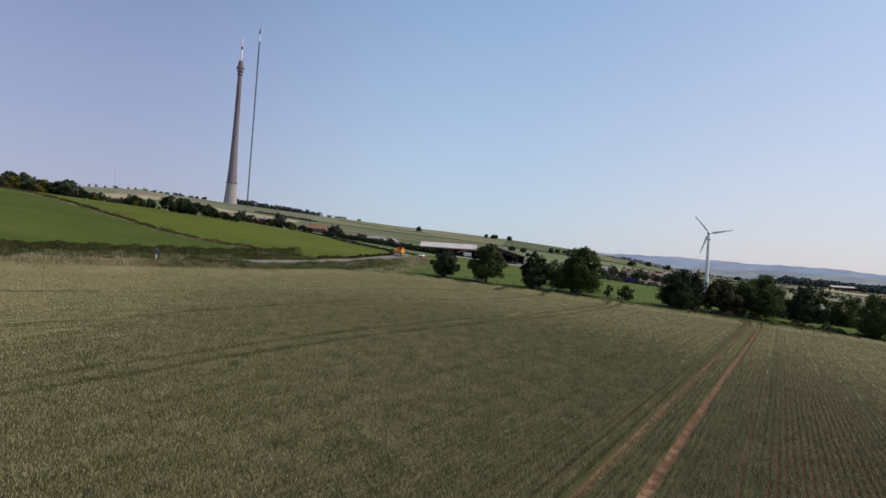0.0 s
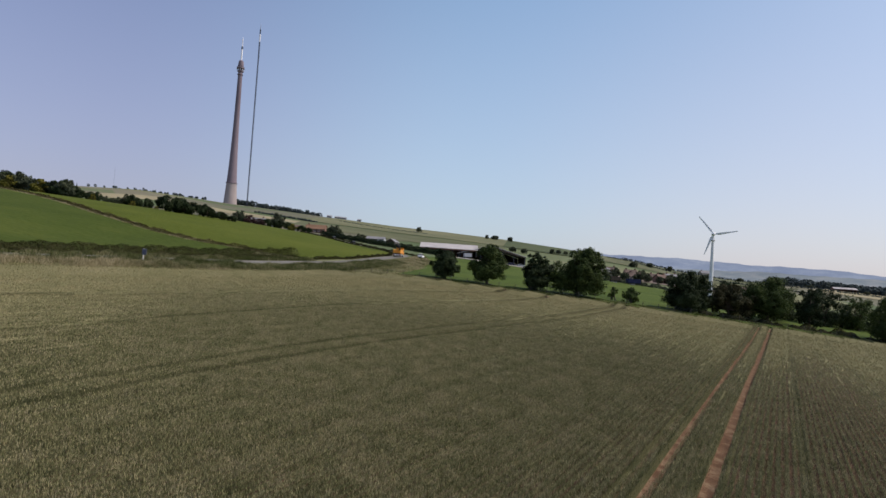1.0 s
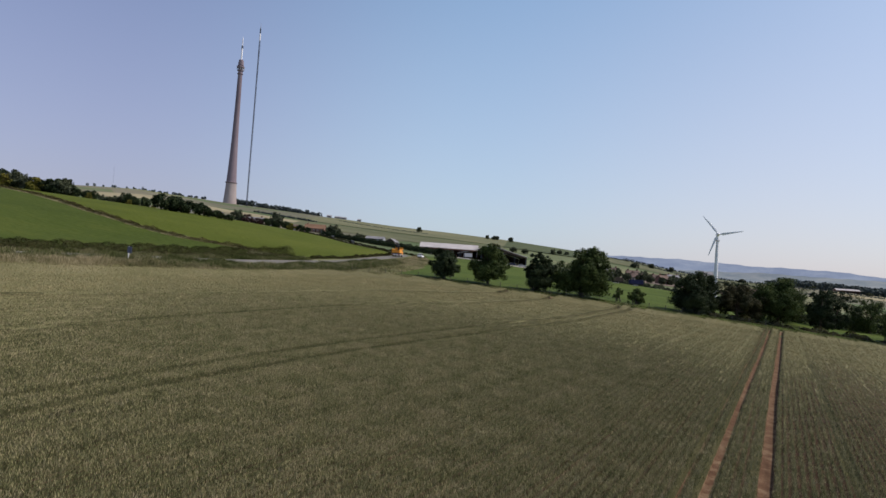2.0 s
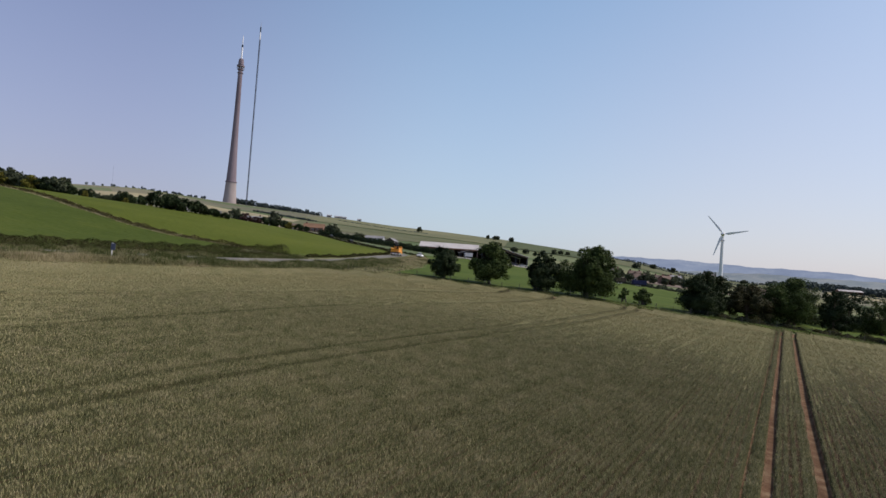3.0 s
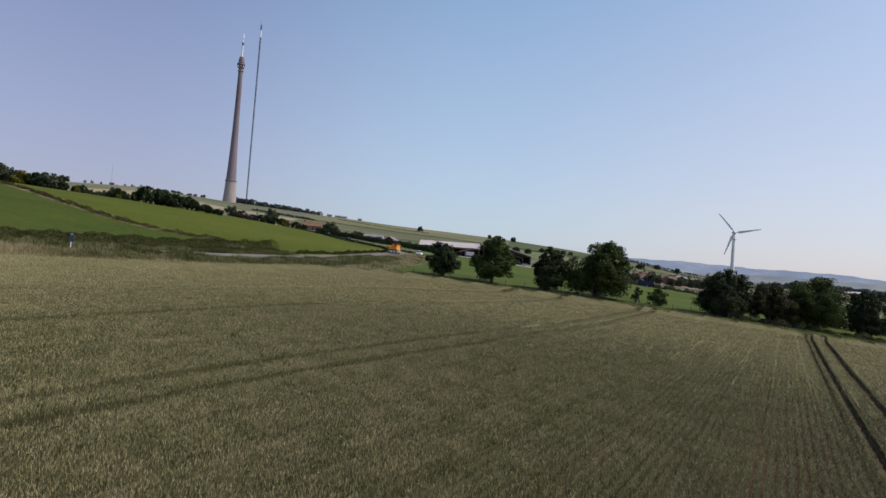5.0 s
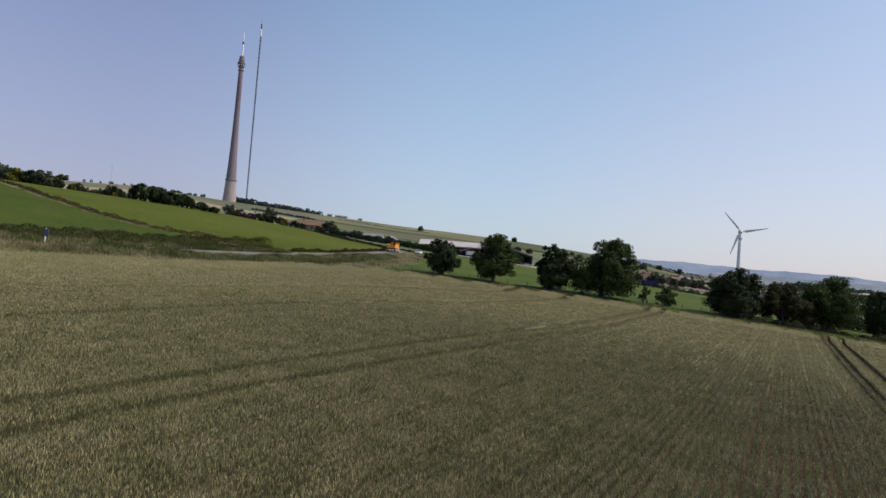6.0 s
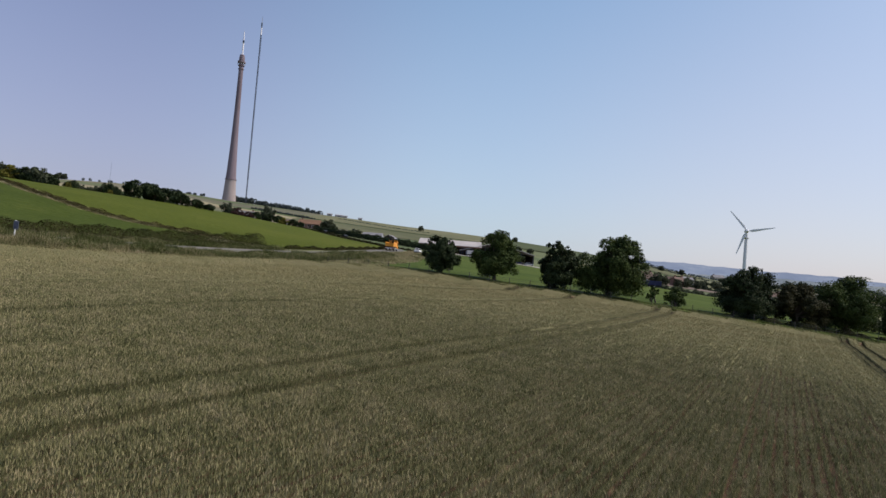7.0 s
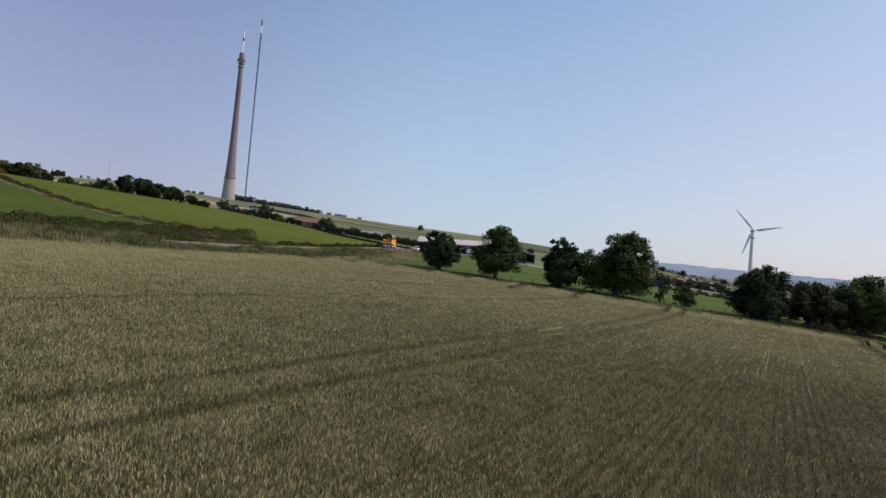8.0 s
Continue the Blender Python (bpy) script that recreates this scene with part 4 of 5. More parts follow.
tree("field_tree", "dark conical tree with ragged low branches", (82.0, 141), 9.6, 7.0, 0.4, 30, 16000, 0.22, "leaf_dark", 28, group=FIELD_TREES)
tree("field_tree", "green tree standing behind the hedgerow", (83.0, 158), 11.4, 11.0, 0.4, 31, 13000, 0.27, "leaf_dark", 28, group=FIELD_TREES)
tree("field_tree", "dark green tree in the lower hedgerow", (97.0, 160), 10.2, 12.5, 0.3, 32, 13000, 0.27, "leaf_dark", 30, group=FIELD_TREES)
tree("field_tree", "green tree in the lower hedgerow", (108.5, 164), 10.4, 12.0, 0.4, 33, 10000, 0.27, "leaf", 26, group=FIELD_TREES)
tree("field_tree", "broad tree closing the lower hedgerow", (119.5, 168), 9.4, 11.0, 0.4, 36, 9000, 0.27, "leaf_dark", 28, group=FIELD_TREES)
tree("field_tree", "tall olive-green tree at the field's corner", (95.5, 134), 10.6, 12.0, 0.3, 34, 24000, 0.25, "leaf", 42, group=FIELD_TREES)
tree("field_tree", "dark tree at the field's lower corner", (106.0, 138), 9.6, 10.0, 0.4, 35, 15000, 0.25, "leaf_dark", 32, group=FIELD_TREES)


def hedge(name, line, height, width, per_m, size, seed, leaf, label, gappy=0.25, closed=True):
    """A hedge along a line, with an uneven top; the height goes from the first to the second of the pair."""
    rng = np.random.default_rng(seed)
    line = np.asarray(line, float)
    length = float(np.hypot(*np.diff(line, axis=0).T).sum())
    n = int(length * per_m)
    s = resample(line, max(40, int(length * 2)))
    i = rng.integers(0, len(s) - 1, n)
    f = rng.uniform(0, 1, n)[:, None]
    p = s[i] * (1 - f) + s[i + 1] * f
    t = s[np.minimum(i + 1, len(s) - 1)] - s[i]
    t /= np.maximum(np.hypot(*t.T), 1e-6)[:, None]
    along = (i + f[:, 0]) / len(s) * length
    lump = 0.5 + 0.25 * np.sin(along * 0.83 + seed) + 0.17 * np.sin(along * 2.1 + 2 * seed) + 0.12 * np.sin(along * 0.29)
    ang = rng.uniform(0, np.pi, n)
    k = np.where(rng.uniform(0, 1, n) < 0.7, rng.uniform(0.8, 1.05, n), rng.uniform(0.2, 0.8, n))
    h = np.interp(along, (0, length), height) * (1 - gappy + 2 * gappy * (lump - 0.5))
    a = np.cos(ang) * k * width / 2
    z = np.sin(ang) ** 0.6 * k * h
    p = p + np.c_[t[:, 1], -t[:, 0]] * a[:, None]
    c = np.c_[p, ground(p[:, 0], p[:, 1]) + z]
    way = np.c_[np.c_[t[:, 1], -t[:, 0]] * np.cos(ang)[:, None], np.sin(ang)]
    me = leaf_cards(c, size, rng, name, M[leaf], out=way, mix=0.34)
    return tagged(new(name, me), label, "hedge")


hedge("roadside_hedge", HEDGE, (1.0, 2.7), 2.6, 430, 0.14, 41, "leaf_hedge", "thick brownish green hedge along the far side of the lane", 0.16)
hedge("dividing_hedge", DIVIDE, (1.2, 1.2), 2.3, 120, 0.21, 42, "leaf_dry", "low brown hedge dividing the two grass fields", 0.4)
hedge("lane_hedge", [(-33, 163), (-26, 180), (-22.4, 202), (-19.3, 225), (-18.9, 243), (-25, 265), (-42, 292), (-61, 334), (-92, 400)], (1.0, 1.0), 1.3, 90, 0.24, 43, "leaf_hedge", "low clipped hedge between pasture and lane", 0.4)
hedge("farm_hedge", [(-78, 400), (-60, 372), (-40, 350), (-22, 336), (-9, 318), (4, 312)], (3.5, 3.5), 3.6, 210, 0.36, 44, "leaf_dark", "tall dark hedge in front of the farm", 0.22)
hedge("field_edge_undergrowth", [(56, 137), (62, 136.5), (70, 136.8), (78, 136), (87, 135), (97, 132), (112, 131)], (1.6, 1.6), 3.2, 240, 0.21, 46, "leaf_hedge", "dark bramble undergrowth below the field trees", 0.65)
hedge("lower_hedgerow", [(84, 165), (100, 168), (118, 172), (140, 178)], (4.0, 4.0), 4.5, 130, 0.4, 47, "leaf_dark", "tall dark hedgerow beyond the lower paddock", 0.3)
hedge("paddock_hedge", [(58, 322), (80, 316), (105, 309), (135, 300), (165, 290), (200, 276)], (2.8, 2.8), 3.5, 110, 0.4, 48, "leaf_hill", "dark uneven hedge at the foot of the village", 0.45)
hedge("diagonal_hedge", [(112, 470), (140, 450), (170, 425), (205, 400)], (3.0, 3.0), 3.0, 70, 0.5, 49, "leaf_hill", "hedge running down the slope beside the village", 0.4)
hedge("lane_far_hedge", [(-8, 228), (-9.5, 250), (-17, 270), (-33, 294), (-51, 335), (-72, 388)], (0.9, 0.9), 1.2, 60, 0.26, 45, "leaf_hedge", "low ragged hedge on the outer side of the lane", 0.5)


# ------------------------------------------------------------------ field fence
def fence(line, label):
    pts = resample(line, int(np.hypot(*np.diff(np.asarray(line, float), axis=0).T).sum() / 3.2))
    ob = thing("wire_fence", pose(pts[0, 0], pts[0, 1], gz(*pts[0])), label, "fence")
    me = None
    for k, (x, y) in enumerate(pts):
        at = (x - pts[0, 0], y - pts[0, 1], gz(x, y) - gz(*pts[0]))
        if me is None:
            p = part("post", turned([(0.06, -0.2), (0.06, 1.15), (0.03, 1.25)], 7), M["post"], ob)
            me = p.data
        else:
            p = part("post", me, None, ob)
        p.location = at
        p.rotation_euler = (radians(2 * math.sin(k * 1.7)), radians(2.5 * math.sin(k * 2.9)), k)
    for h in (0.45, 0.8, 1.08):
        bm = bmesh.new()
        for (ax, ay), (bx, by) in zip(pts[:-1], pts[1:]):
            tube(bm, (ax - pts[0, 0], ay - pts[0, 1], gz(ax, ay) - gz(*pts[0]) + h), (bx - pts[0, 0], by - pts[0, 1], gz(bx, by) - gz(*pts[0]) + h), 0.012, 0.012, 3)
        part("wire", bm, M["steel_dark"], ob)
    return ob


fence([(-18, 134), (-6, 134.4), (20, 134.4), (45, 134), (70, 133.5), (100, 132.5)], "weathered post and wire fence between wheat and paddock")


# ------------------------------------------------------------------ broadcasting tower
def broadcast_tower(at, foot):
    ob = thing("broadcast_tower", pose(at[0], at[1], foot), "very tall tapered concrete television tower with a white antenna", "tower")
    r = lambda h: 3.35 + 9.1 * math.exp(-h / 105)  # noqa: E731
    part("shaft_base", turned([(r(h) + 0.15, h) for h in (-6, 0, 6, 12, 20, 28, 34, 40)], 40), M["concrete_pale"], ob, "pale concrete foot of the tower")
    ring = [(r(40), 40), (r(40) + 1.2, 40.4), (r(40) + 1.2, 42.2), (r(42) + 0.2, 42.6)]
    part("collar", turned(ring, 40), M["concrete"], ob)
    part("shaft", turned([(r(h), h) for h in np.linspace(42.4, 264, 46)], 40), M["concrete"], ob)
    for h, w, t in ((252, 5.6, 1.6), (258.5, 6.0, 1.8), (264.5, 7.3, 3.4), (269.2, 5.2, 6.5)):
        part("deck", turned([(3.4, h), (w * 0.92, h + 0.15), (w, h + 0.4), (w, h + t - 0.3), (w * 0.95, h + t), (3.2, h + t + 0.1)], 28), M["concrete"], ob)
    for k in range(10):
        a = 2 * math.pi * k / 10
        part("dish", cylinder_y(1.1, -0.35, 0.35, 12), M["grey"], ob).matrix_basis = pose(6.7 * math.cos(a), 6.7 * math.sin(a), 262.4, 0, 0, math.degrees(a) - 90)
    part("turret", turned([(4.6, 275.5), (4.6, 279), (3.6, 280.5), (2.6, 281)], 20), M["concrete"], ob)
    part("antenna_base", turned([(1.45, 281), (1.45, 303), (1.2, 303.2)], 14), M["white"], ob, "white lower antenna section")
    part("antenna_band", turned([(1.65, 303.2), (1.65, 308.5), (1.2, 308.7)], 14), M["steel_dark"], ob, "dark antenna band")
    part("antenna_tip", turned([(0.95, 308.7), (0.9, 321), (0.3, 326), (0.12, 327)], 12), M["white"], ob, "white tapering antenna tip")
    return ob


broadcast_tower((-416.5, 1192), gz(-416.5, 1192) - 1.0)


def lattice_mast(name, at, height, wide, label, tip=True):
    foot = gz(*at) - 1
    ob = thing(name, pose(at[0], at[1], foot), label, "mast")
    legs = [(wide / math.sqrt(3) * math.cos(a), wide / math.sqrt(3) * math.sin(a)) for a in (0.4, 0.4 + 2.094, 0.4 + 4.189)]
    top = height * 0.90 if tip else height
    for x, y in legs:
        part("leg", tube(bmesh.new(), (x, y, 0), (x, y, top), 0.11 * wide, 0.11 * wide, 6), M["steel_dark"], ob)
    bm = bmesh.new()
    h, step = 0.0, wide * 1.35
    while h + step <= top:
        for (ax, ay), (bx, by) in zip(legs, legs[1:] + legs[:1]):
            tube(bm, (ax, ay, h), (bx, by, h + step), 0.05 * wide, 0.05 * wide, 4)
            tube(bm, (bx, by, h), (ax, ay, h + step), 0.05 * wide, 0.05 * wide, 4)
        h += step
    part("bracing", bm, M["steel_dark"], ob)
    part("feeder_column", turned([(0.2 * wide, 0), (0.2 * wide, top)], 8), M["steel_dark"], ob)
    if tip:
        part("antenna_sleeve", turned([(0.55 * wide, top), (0.5 * wide, height * 0.935), (0.3 * wide, height * 0.94)], 12), M["white"], ob, "white antenna sleeve")
        part("antenna_band", turned([(0.5 * wide, height * 0.94), (0.5 * wide, height * 0.965), (0.2 * wide, height * 0.967)], 12), M["steel_dark"], ob, "dark antenna band")
        part("antenna_tip", turned([(0.2 * wide, height * 0.967), (0.12 * wide, height * 0.99), (0.03 * wide, height)], 8), M["grey"], ob)
    return ob


lattice_mast("lattice_mast", (-360, 1118), 436.5 - gz(-360, 1118), 2.3, "slender dark steel lattice television mast with a white top")
lattice_mast("radio_mast", (-600, 1112), 44, 0.24, "thin far radio mast on the skyline", tip=False)


# ------------------------------------------------------------------ wind turbine
def wind_turbine(at, hub_z, face, spin):
    foot = gz(*at) - 0.3
    h = hub_z - foot
    ob = thing("wind_turbine", pose(at[0], at[1], foot), "white three-bladed wind turbine on a tapered steel tower", "wind turbine")
    part("tower", turned([(0.98, -0.3), (0.98, 0.4), (0.9, 0.45), (0.72, h * 0.5), (0.52, h - 1.4), (0.5, h - 0.75)], 24), M["white"], ob)
    part("platform", turned([(0.5, h - 2.75), (0.95, h - 2.7), (0.95, h - 2.45), (0.5, h - 2.4)], 20), M["grey"], ob, "small grey service platform ring")
    turn = pose(0, 0, h, 0, 0, face)
    nac = part("nacelle", turned([(0.35, -1.7), (0.66, -1.5), (0.76, -0.4), (0.74, 0.8), (0.58, 1.1)], 16), M["white"], ob)
    bmesh_turn = Matrix.Rotation(radians(90), 4, "X")
    nac.matrix_basis = turn @ bmesh_turn
    hub = part("hub", turned([(0.58, 1.12), (0.62, 1.3), (0.6, 1.75), (0.42, 2.15), (0.12, 2.4)], 16), M["white"], ob)
    hub.matrix_basis = turn @ bmesh_turn
    blade = None
    for k in range(3):
        if blade is None:
            bm = bmesh.new()
            rings = []
            for s, chord, thick, twist in ((0.3, 0.36, 0.34, 0), (0.9, 0.38, 0.3, 4), (1.9, 0.98, 0.2, 16), (3.5, 0.82, 0.14, 11), (5.5, 0.62, 0.1, 7), (7.5, 0.44, 0.07, 4), (9.0, 0.3, 0.045, 2), (9.45, 0.12, 0.02, 2)):
                c, d = math.cos(radians(twist)), math.sin(radians(twist))
                ring = []
                for i in range(10):
                    a = 2 * math.pi * i / 10
                    px, py = chord * (0.5 * math.cos(a) + 0.18), thick * 0.5 * math.sin(a) * (1 + 0.3 * math.cos(a))
                    ring.append(bm.verts.new((px * c - py * d, -1.5 + px * d + py * c, s)))
                rings.append(ring)
            for a, b in zip(rings[:-1], rings[1:]):
                for i in range(10):
                    bm.faces.new((a[i], a[(i + 1) % 10], b[(i + 1) % 10], b[i]))
            bm.faces.new(rings[0][::-1])
            bm.faces.new(rings[-1])
            ob_b = part("blade", bm, M["white"], ob)
            blade = ob_b.data
        else:
            ob_b = part("blade", blade, None, ob)
        ob_b.matrix_basis = turn @ Matrix.Rotation(radians(spin + 120 * k), 4, "Y")
    return ob


wind_turbine((112.4, 262), 30.6, -20, 80)


# ------------------------------------------------------------------ vehicles
def wheel(parent, x, y, r, w):
    t = part("wheel", cylinder_y(r, -w / 2, w / 2, 20), M["rubber"], parent)
    t.location = (x, y, r)
    part("rim", cylinder_y(r * 0.58, -w / 2 - 0.02, w / 2 + 0.02, 14), M["alu"], t)
    return t


def crane_truck(at, turn):
    ob = thing("crane_truck", pose(at[0], at[1], gz(*at) + 0.22, 0, 0, turn) @ Matrix.Diagonal((1.1, 1.1, 1.12, 1)), "orange flatbed lorry with a folded black loader crane", "lorry")
    part("chassis", boxes((-3.3, 2.9, -0.45, 0.45, 0.62, 0.9)), M["black"], ob)
    cab = prism([(1.95, 0.7), (3.35, 0.7), (3.42, 1.35), (3.2, 2.55), (3.0, 2.72), (1.95, 2.72)], -1.16, 1.16)
    bmesh.ops.bevel(cab, geom=list(cab.edges), offset=0.06, segments=2, affect="EDGES")
    c = part("cab", cab, M["orange"], ob, "orange driver's cab")
    part("windscreen", prism([(3.405, 1.55), (3.435, 1.55), (3.265, 2.42), (3.235, 2.42)], -0.98, 0.98), M["glass"], c)
    part("side_window", boxes((2.35, 3.1, 1.15, 1.18, 1.6, 2.35)), M["glass"], c)
    part("side_window", boxes((2.35, 3.1, -1.18, -1.15, 1.6, 2.35)), M["glass"], c)
    part("bumper", boxes((3.3, 3.52, -1.15, 1.15, 0.45, 0.75), bevel=0.03), M["grey"], c)
    part("bed", boxes((-3.4, 1.75, -1.2, 1.2, 0.92, 1.08), bevel=0.02), M["black"], ob)
    for y in (-1.2, 1.13):
        part("dropside", boxes((-3.35, 1.7, y, y + 0.07, 1.08, 2.3), (-3.3, -3.2, y - 0.02, y + 0.09, 1.08, 2.35), (-0.85, -0.75, y - 0.02, y + 0.09, 1.08, 2.35), (1.6, 1.7, y - 0.02, y + 0.09, 1.08, 2.35)), M["orange"], ob)
    part("tailgate", boxes((-3.42, -3.35, -1.2, 1.2, 1.08, 2.0)), M["orange"], ob, "orange tailboard")
    part("headboard", boxes((1.68, 1.78, -1.2, 1.2, 1.08, 3.0)), M["orange"], ob)
    bm = bmesh.new()
    box(bm, 1.0, 1.6, -0.4, 0.4, 1.08, 2.3, 0.05)
    tube(bm, (1.3, 0, 2.2), (1.3, 0, 3.8), 0.24, 0.2, 10)
    tube(bm, (1.3, 0.1, 3.75), (-1.4, 0.3, 3.95), 0.2, 0.16, 8)
    tube(bm, (-1.4, 0.3, 3.95), (-2.6, 0.3, 3.45), 0.17, 0.14, 8)
    tube(bm, (-2.6, -0.25, 3.45), (0.6, -0.35, 3.4), 0.15, 0.12, 8)
    tube(bm, (-2.6, 0.3, 3.45), (-2.6, -0.25, 3.4), 0.15, 0.15, 8)
    tube(bm, (-2.6, -0.1, 3.4), (-2.6, -0.1, 2.7), 0.18, 0.3, 8)
    part("loader_crane", bm, M["black"], ob, "folded black hydraulic crane")
    part("load", boxes((-2.9, -0.4, -0.9, 0.9, 1.08, 1.75), (-2.2, 0.3, -0.6, 0.7, 1.75, 2.0), bevel=0.05), M["timber"], ob)
    for y in (-1.18, 1.1):
        part("side_guard", boxes((-1.3, 1.5, y, y + 0.08, 0.5, 0.85)), M["alu"], ob, "bright side guard")
    part("rear_bumper", boxes((-3.5, -3.38, -1.2, 1.2, 0.5, 0.75)), M["white"], ob)
    for y in (-0.95, 0.95):
        part("tail_light", boxes((-3.53, -3.5, y - 0.18, y + 0.18, 0.55, 0.7)), M["red"], ob)
    for x in (2.55, -2.1):
        for y in (-0.98, 0.98):
            wheel(ob, x, y, 0.48, 0.32)
    return ob


crane_truck((-15.6, 223), 84)


def car(name, at, turn, paint, label):
    ob = thing(name, pose(at[0], at[1], gz(*at) + 0.22, 0, 0, turn), label, "car")
    body = prism([(-2.1, 0.35), (2.05, 0.35), (2.12, 0.7), (1.2, 0.95), (-2.0, 1.0), (-2.15, 0.75)], -0.87, 0.87)
    bmesh.ops.bevel(body, geom=list(body.edges), offset=0.07, segments=2, affect="EDGES")
    part("body", body, M[paint], ob)
    cabin = prism([(-1.75, 0.95), (0.95, 0.93), (0.25, 1.46), (-1.25, 1.5)], -0.74, 0.74)
    bmesh.ops.bevel(cabin, geom=list(cabin.edges), offset=0.06, segments=2, affect="EDGES")
    part("cabin", cabin, M["glass"], ob)
    part("roof", prism([(-1.3, 1.46), (0.28, 1.43), (0.2, 1.53), (-1.2, 1.55)], -0.68, 0.68), M[paint], ob)
    for x in (-1.3, 1.3):
        for y in (-0.8, 0.8):
            wheel(ob, x, y, 0.32, 0.2)
    return ob


car("car", (-44, 304), 118, "black", "dark hatchback on the lane beyond the bend")


# ------------------------------------------------------------------ road sign
car("car", (-59.5, 337), 118, "black", "dark car standing on the lane below the farm")
sheet([(-93, 420), (-80, 407), (-66, 394)], [(-95, 427), (-83, 413), (-69, 399)], 16, 4, 0.3, M["pad"], "farm_track", "pale concrete track before the brick building", "track")
car("van", (-8.0, 236), 80, "white", "small white van parked beside the lane")


def road_sign(at):
    ob = thing("road_sign", pose(at[0], at[1], gz(*at), 0, 2, -28), "faded blue-grey road sign panel on a pale post", "sign")
    part("post", turned([(0.07, -0.3), (0.07, 2.36), (0.04, 2.4)], 10), M["white"], ob, "pale painted steel post")
    part("panel", boxes((-0.22, 0.78, -0.105, -0.075, 1.4, 2.32), bevel=0.012), M["sign_blue"], ob)
    part("border", boxes((-0.18, 0.74, -0.112, -0.107, 2.24, 2.27), (-0.18, 0.74, -0.112, -0.107, 1.45, 1.48), (-0.18, -0.15, -0.112, -0.107, 1.48, 2.24), (0.71, 0.74, -0.112, -0.107, 1.48, 2.24)), M["grey"], ob)
    for z in (1.62, 2.1):
        part("clamp", boxes((-0.1, 0.1, -0.074, 0.085, z - 0.03, z + 0.03)), M["alu"], ob)
    return ob


road_sign((-45.8, 99.0))


# ------------------------------------------------------------------ farm buildings
def gable(width, depth, eave, ridge, over=0.35, thick=0.16):
    """Two roof slabs over a box of width x and depth y, ridge along x."""
    out = []
    for s in (-1, 1):
        y_e, y_r = s * (depth / 2 + over), 0.0
        z_e = eave - over * (ridge - eave) / (depth / 2)
        prof = [(y_e, z_e), (y_r + s * 0.002, ridge), (y_r + s * 0.002, ridge + thick), (y_e, z_e + thick)]
        out.append(prism(prof, -width / 2 - over, width / 2 + over, axis="x"))
    return out


def house(name, at, turn, w, d, eave, ridge, wall, roof, label, chimneys=1, windows=3, storeys=1, group="farm and village buildings"):
    ob = thing(name, pose(at[0], at[1], gz(*at) - 0.2, 0, 0, turn), label, "house", group)
    walls = bmesh.new()
    t = 0.3
    pent = [(-d / 2, 0), (d / 2, 0), (d / 2, eave), (0, ridge), (-d / 2, eave)]
    for bm in (prism(pent, -w / 2, -w / 2 + t, axis="x"), prism(pent, w / 2 - t, w / 2, axis="x")):
        part("gable_wall", bm, M[wall], ob)
    for y in (-d / 2, d / 2 - t):
        box(walls, -w / 2 + t, w / 2 - t, y, y + t, 0, eave)
    part("wall", walls, M[wall], ob)
    for bm in gable(w, d, eave, ridge):
        part("roof", bm, M[roof], ob)
    for k in range(chimneys):
        x = (-w * 0.38, w * 0.36)[k % 2]
        part("chimney", boxes((x - 0.45, x + 0.45, -0.3, 0.3, ridge - 0.6, ridge + 1.1), (x - 0.5, x + 0.5, -0.36, 0.36, ridge + 0.85, ridge + 0.98)), M["brick"], ob)
    for f in range(storeys):
        for k in range(windows):
            x = -w / 2 + (k + 0.5) * w / windows
            z = 0.9 + 2.6 * f
            win = part("window", boxes((x - 0.55, x + 0.55, -d / 2 - 0.03, -d / 2 + 0.1, z, z + 1.15)), M["white"], ob)
            part("pane", boxes((x - 0.46, x + 0.46, -d / 2 - 0.04, -d / 2 - 0.032, z + 0.08, z + 1.07)), M["glass"], win)
    part("door", boxes((w * 0.08 - 0.45, w * 0.08 + 0.45, -d / 2 - 0.045, -d / 2 + 0.1, 0.1, 2.1)), M["timber"], ob)
    return ob


